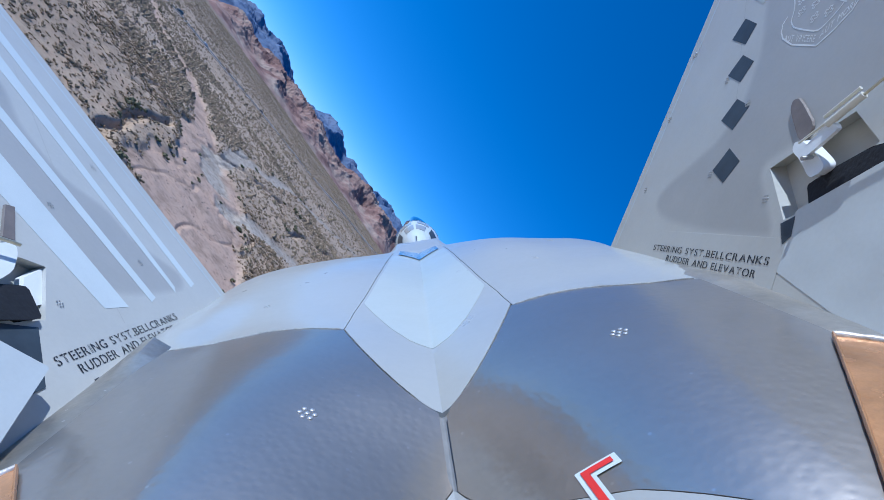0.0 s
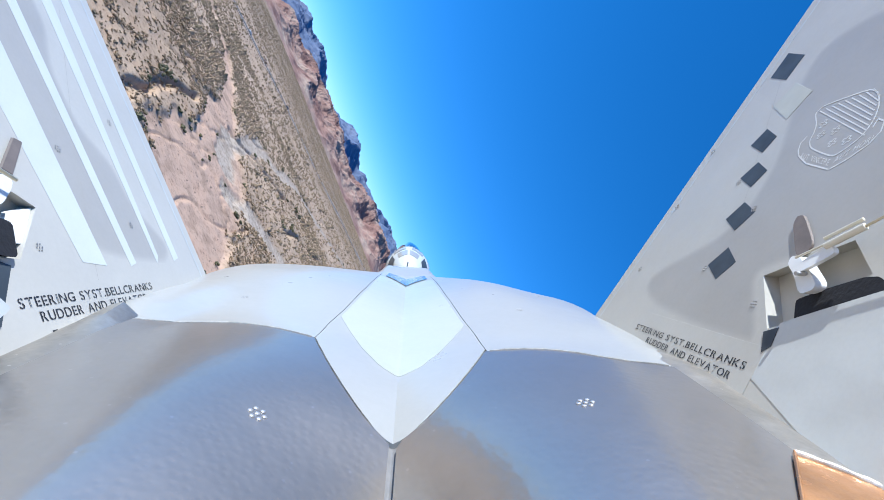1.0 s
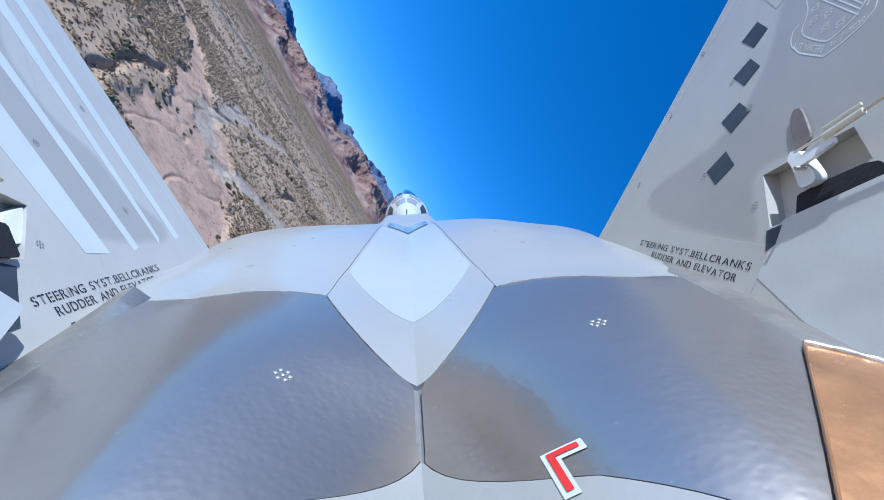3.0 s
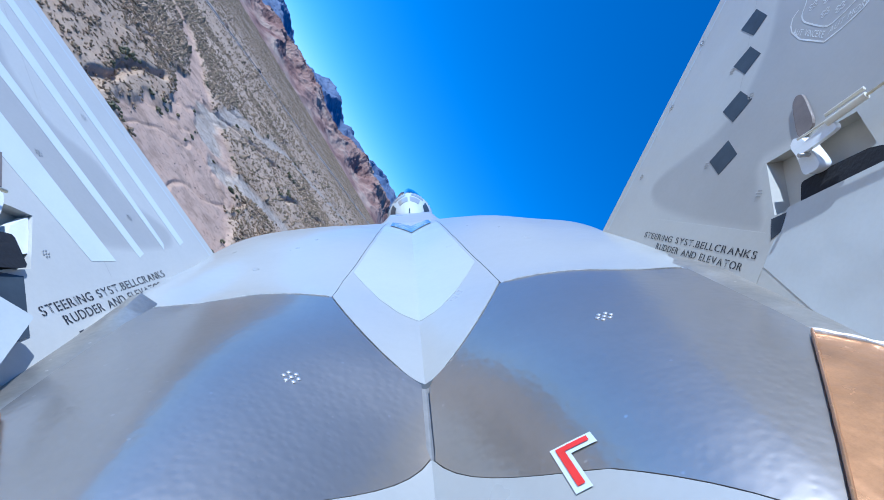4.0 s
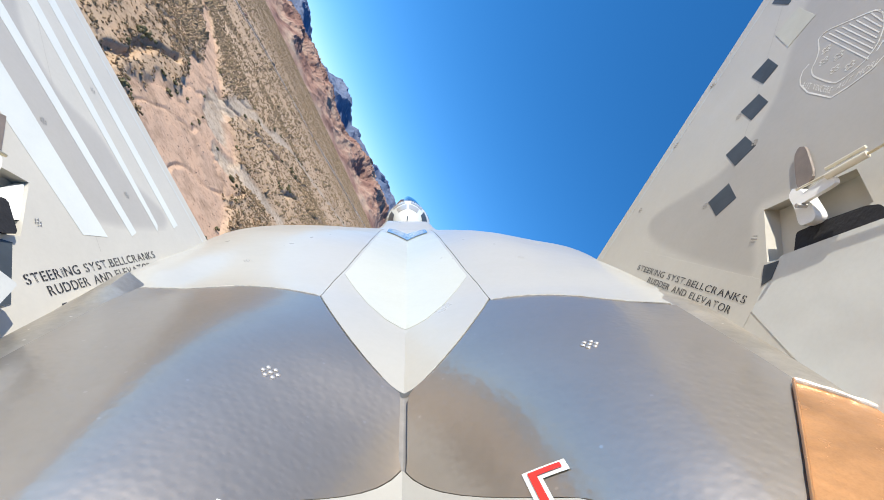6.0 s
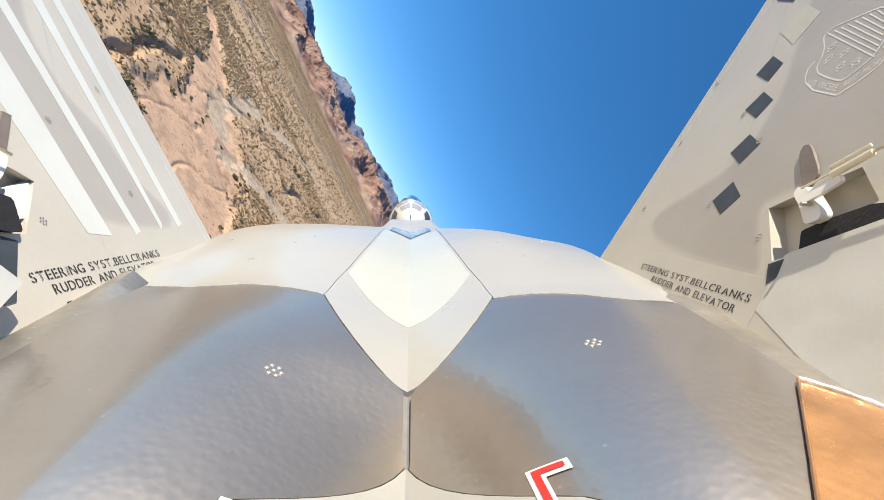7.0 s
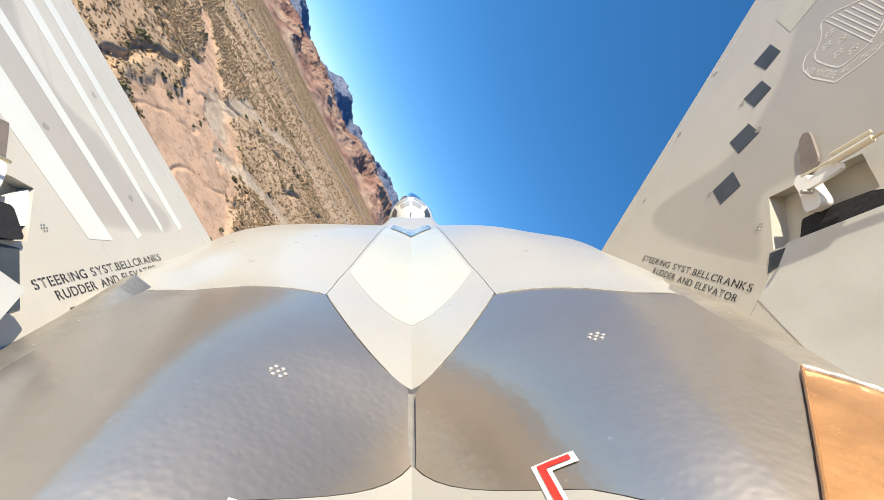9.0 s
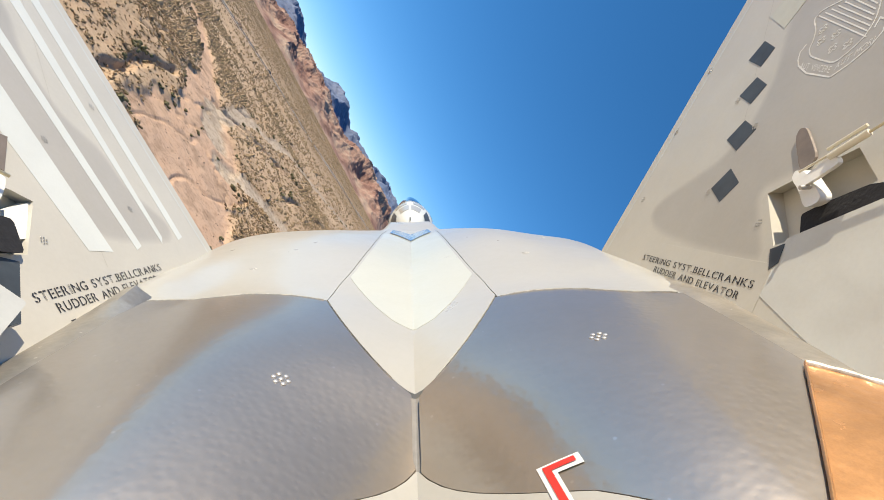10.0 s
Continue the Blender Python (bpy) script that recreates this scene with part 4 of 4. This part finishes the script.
# the bed lies on the highest ground across its width, smoothed along its length
ROAD_D = np.linspace(-5, 1135, 229)
ROAD_Z = np.max([height(ROAD_A.x + road_dir.x * ROAD_D + road_nrm.x * k, ROAD_A.y + road_dir.y * ROAD_D + road_nrm.y * k) for k in (-9, -4, 0, 4, 9)], 0)
ROAD_Z = np.convolve(np.pad(ROAD_Z, 4, mode="edge"), np.ones(9) / 9, "valid")


def road_point(d, off, lift):
    p = ROAD_A + road_dir * d + road_nrm * off
    return Vector((p.x, p.y, float(np.interp(d, ROAD_D, ROAD_Z)) + lift))


def road_band(name, o0, o1, lift, material, label, parent=None, d0=0.0, d1=1125.0, n=160):
    rows = [[road_point(lerp(d0, d1, j / n), o, lift) for o in (o0, lerp(o0, o1, .5), o1)] for j in range(n + 1)]
    v, f = sheet(rows, 1.2 if parent is None else .03)
    ob = link_mesh(name, v, f, material, parent, label)
    if parent is None:
        tagged(ob, label, "road", kind="structure")
    return ob


road_band("verge", -9.5, 9.5, .25, M_VERGE, "graded pale gravel verge along the highway")
road = road_band("road", -4.6, 4.6, .40, M_ASPHALT, "straight two-lane desert highway of bleached asphalt")
for o in (-4.2, -.12, .12, 4.2):
    road_band("road_line", o - .07, o + .07, .45, M_LINE, "worn painted line", road)

M_TYRE = paint("black_rubber", (.02, .02, .02), .8, scale=5)
M_RIM = paint("alloy_rim", (.5, .5, .5), .35, metal=.8, scale=5)
M_PANE = paint("dark_car_glass", (.03, .04, .05), .1, scale=2)


def prism(profile, width, taper=0.0):
    """A car-like solid: a side profile drawn across the width, its top narrowed."""
    top = max(z for _, z in profile)
    bm = bmesh.new()
    sides = []
    for e in (-1, 1):
        sides.append([bm.verts.new((e * (width / 2 - taper * max(0, z - .8) / max(.1, top - .8)), y, z)) for y, z in profile])
    bm.faces.new(sides[0])
    bm.faces.new(sides[1][::-1])
    for i in range(len(profile)):
        k = (i + 1) % len(profile)
        bm.faces.new((sides[0][i], sides[1][i], sides[1][k], sides[0][k]))
    bmesh.ops.bevel(bm, geom=bm.edges[:], offset=.05, segments=2, affect="EDGES")
    return bm


def vehicle(name, color, kind, label):
    base = tagged(new(name), label, "car", "traffic on the highway")
    body_mat = paint(f"{name}_paint", color, .3, coat=.5, vary=.05, scale=2)
    if kind == "van":
        shell = [(-2.5, .45), (-2.5, 2.05), (1.2, 2.05), (1.9, 1.25), (2.6, 1.05), (2.65, .45)]
        glass = [(.5, 1.3), (.5, 1.85), (1.15, 1.85), (1.75, 1.3)]
        ys = (-1.6, 1.7)
    else:
        shell = [(-2.2, .4), (-2.2, .95), (-1.7, 1.05), (-1.0, 1.5), (.4, 1.5), (1.1, 1.0), (2.1, .85), (2.2, .4)]
        glass = [(-1.35, 1.1), (-.9, 1.42), (.35, 1.42), (.85, 1.1)]
        ys = (-1.35, 1.35)
    part("body", prism(shell, 1.85, .2), body_mat, base)
    part("window_band", prism(glass, 1.88, .2), M_PANE, base, "dark side glass")
    part("windscreen", prism([(y + .12, z) for y, z in glass], 1.5, .15), M_PANE, base, "dark windscreen")
    for sx in (-1, 1):
        for y in ys:
            for nm, rad_w, half_w, mt in (("tyre", .36, .11, M_TYRE), ("rim", .2, .125, M_RIM)):
                v, f = [], []
                for e in (-1, 1):
                    v += [(sx * .84 + e * half_w, y + rad_w * math.cos(k * math.pi / 8), .36 + rad_w * math.sin(k * math.pi / 8)) for k in range(16)]
                f = [(k, (k + 1) % 16, 16 + (k + 1) % 16, 16 + k) for k in range(16)] + [tuple(range(16)), tuple(range(16, 32))]
                holder = link_mesh(nm, v, f, mt, base if nm == "tyre" else holder)
    return base


def park(base, d, lane):
    p = road_point(d, lane, .42)
    turn = math.atan2(road_dir.y, road_dir.x) - math.pi / 2 + (math.pi if lane > 0 else 0)
    base.matrix_world = Matrix.Translation(p) @ Matrix.Rotation(turn, 4, "Z")


park(vehicle("white_van", (.75, .75, .73), "van", "white delivery van driving on the highway"), 262, 2.3)
park(vehicle("dark_pickup", (.03, .035, .04), "van", "dark high-roofed vehicle driving on the highway"), 305, 2.3)
park(vehicle("red_car", (.35, .04, .025), "car", "red saloon car driving on the highway"), 240, -2.3)
park(vehicle("silver_car", (.45, .46, .47), "car", "silver saloon car driving on the highway"), 335, -2.3)
park(vehicle("maroon_car", (.12, .03, .03), "car", "maroon saloon car driving on the highway"), 372, 2.3)
park(vehicle("black_car", (.02, .02, .022), "car", "black saloon car driving on the highway"), 430, -2.3)

# ---- sheds of a yard beyond the road ----
def slab(corners, thick=0.002):
    c = [Vector(p) for p in corners]
    back = (c[1] - c[0]).cross(c[2] - c[0]).normalized() * thick
    n = len(c)
    return c + [p - back for p in c], [tuple(range(n)), tuple(range(2 * n - 1, n - 1, -1))] + [(i, n + i, n + (i + 1) % n, (i + 1) % n) for i in range(n)]


M_SHED = paint("white_corrugated_sheet", (.7, .7, .68), .5, vary=.08, scale=.4)
M_ROOF = paint("pale_sheet_roof", (.55, .56, .57), .45, vary=.1, scale=.3)


def shed(x, y, w, d, h, turn, label):
    z = float(height(np.array([x]), np.array([y]))[0])
    base = tagged(new("shed"), label, "shed", "sheds of the yard")
    base.matrix_world = Matrix.Translation((x, y, z - .3)) @ Matrix.Rotation(turn, 4, "Z")
    bm = bmesh.new()
    bmesh.ops.create_cube(bm, size=1, matrix=Matrix.Translation((0, 0, h / 2)) @ Matrix.Diagonal((w, d, h, 1)))
    part("wall", bm, M_SHED, base, smooth=False)
    e = .5
    v = [(-w / 2 - e, -d / 2 - e, h), (w / 2 + e, -d / 2 - e, h), (w / 2 + e, d / 2 + e, h), (-w / 2 - e, d / 2 + e, h), (-w / 2 - e, 0, h + d * .14), (w / 2 + e, 0, h + d * .14)]
    link_mesh("roof", v, [(0, 1, 5, 4), (2, 3, 4, 5), (0, 4, 3), (1, 2, 5), (0, 3, 2, 1)], M_ROOF, base, "pale ridged sheet roof", False)
    v, f = slab([(-w * .2, -d / 2 - .06, 0), (w * .15, -d / 2 - .06, 0), (w * .15, -d / 2 - .06, h * .75), (-w * .2, -d / 2 - .06, h * .75)], .05)
    link_mesh("shed_door", v, f, M_ROOF, base, "grey roller door", False)


shed(-420, 560, 26, 12, 5, .5, "long white shed with a pale roof beside the highway")
shed(-455, 600, 14, 9, 4, .9, "small white shed with a pale roof beside the highway")
shed(-390, 610, 18, 10, 4.5, .2, "low white shed with a pale roof beside the highway")
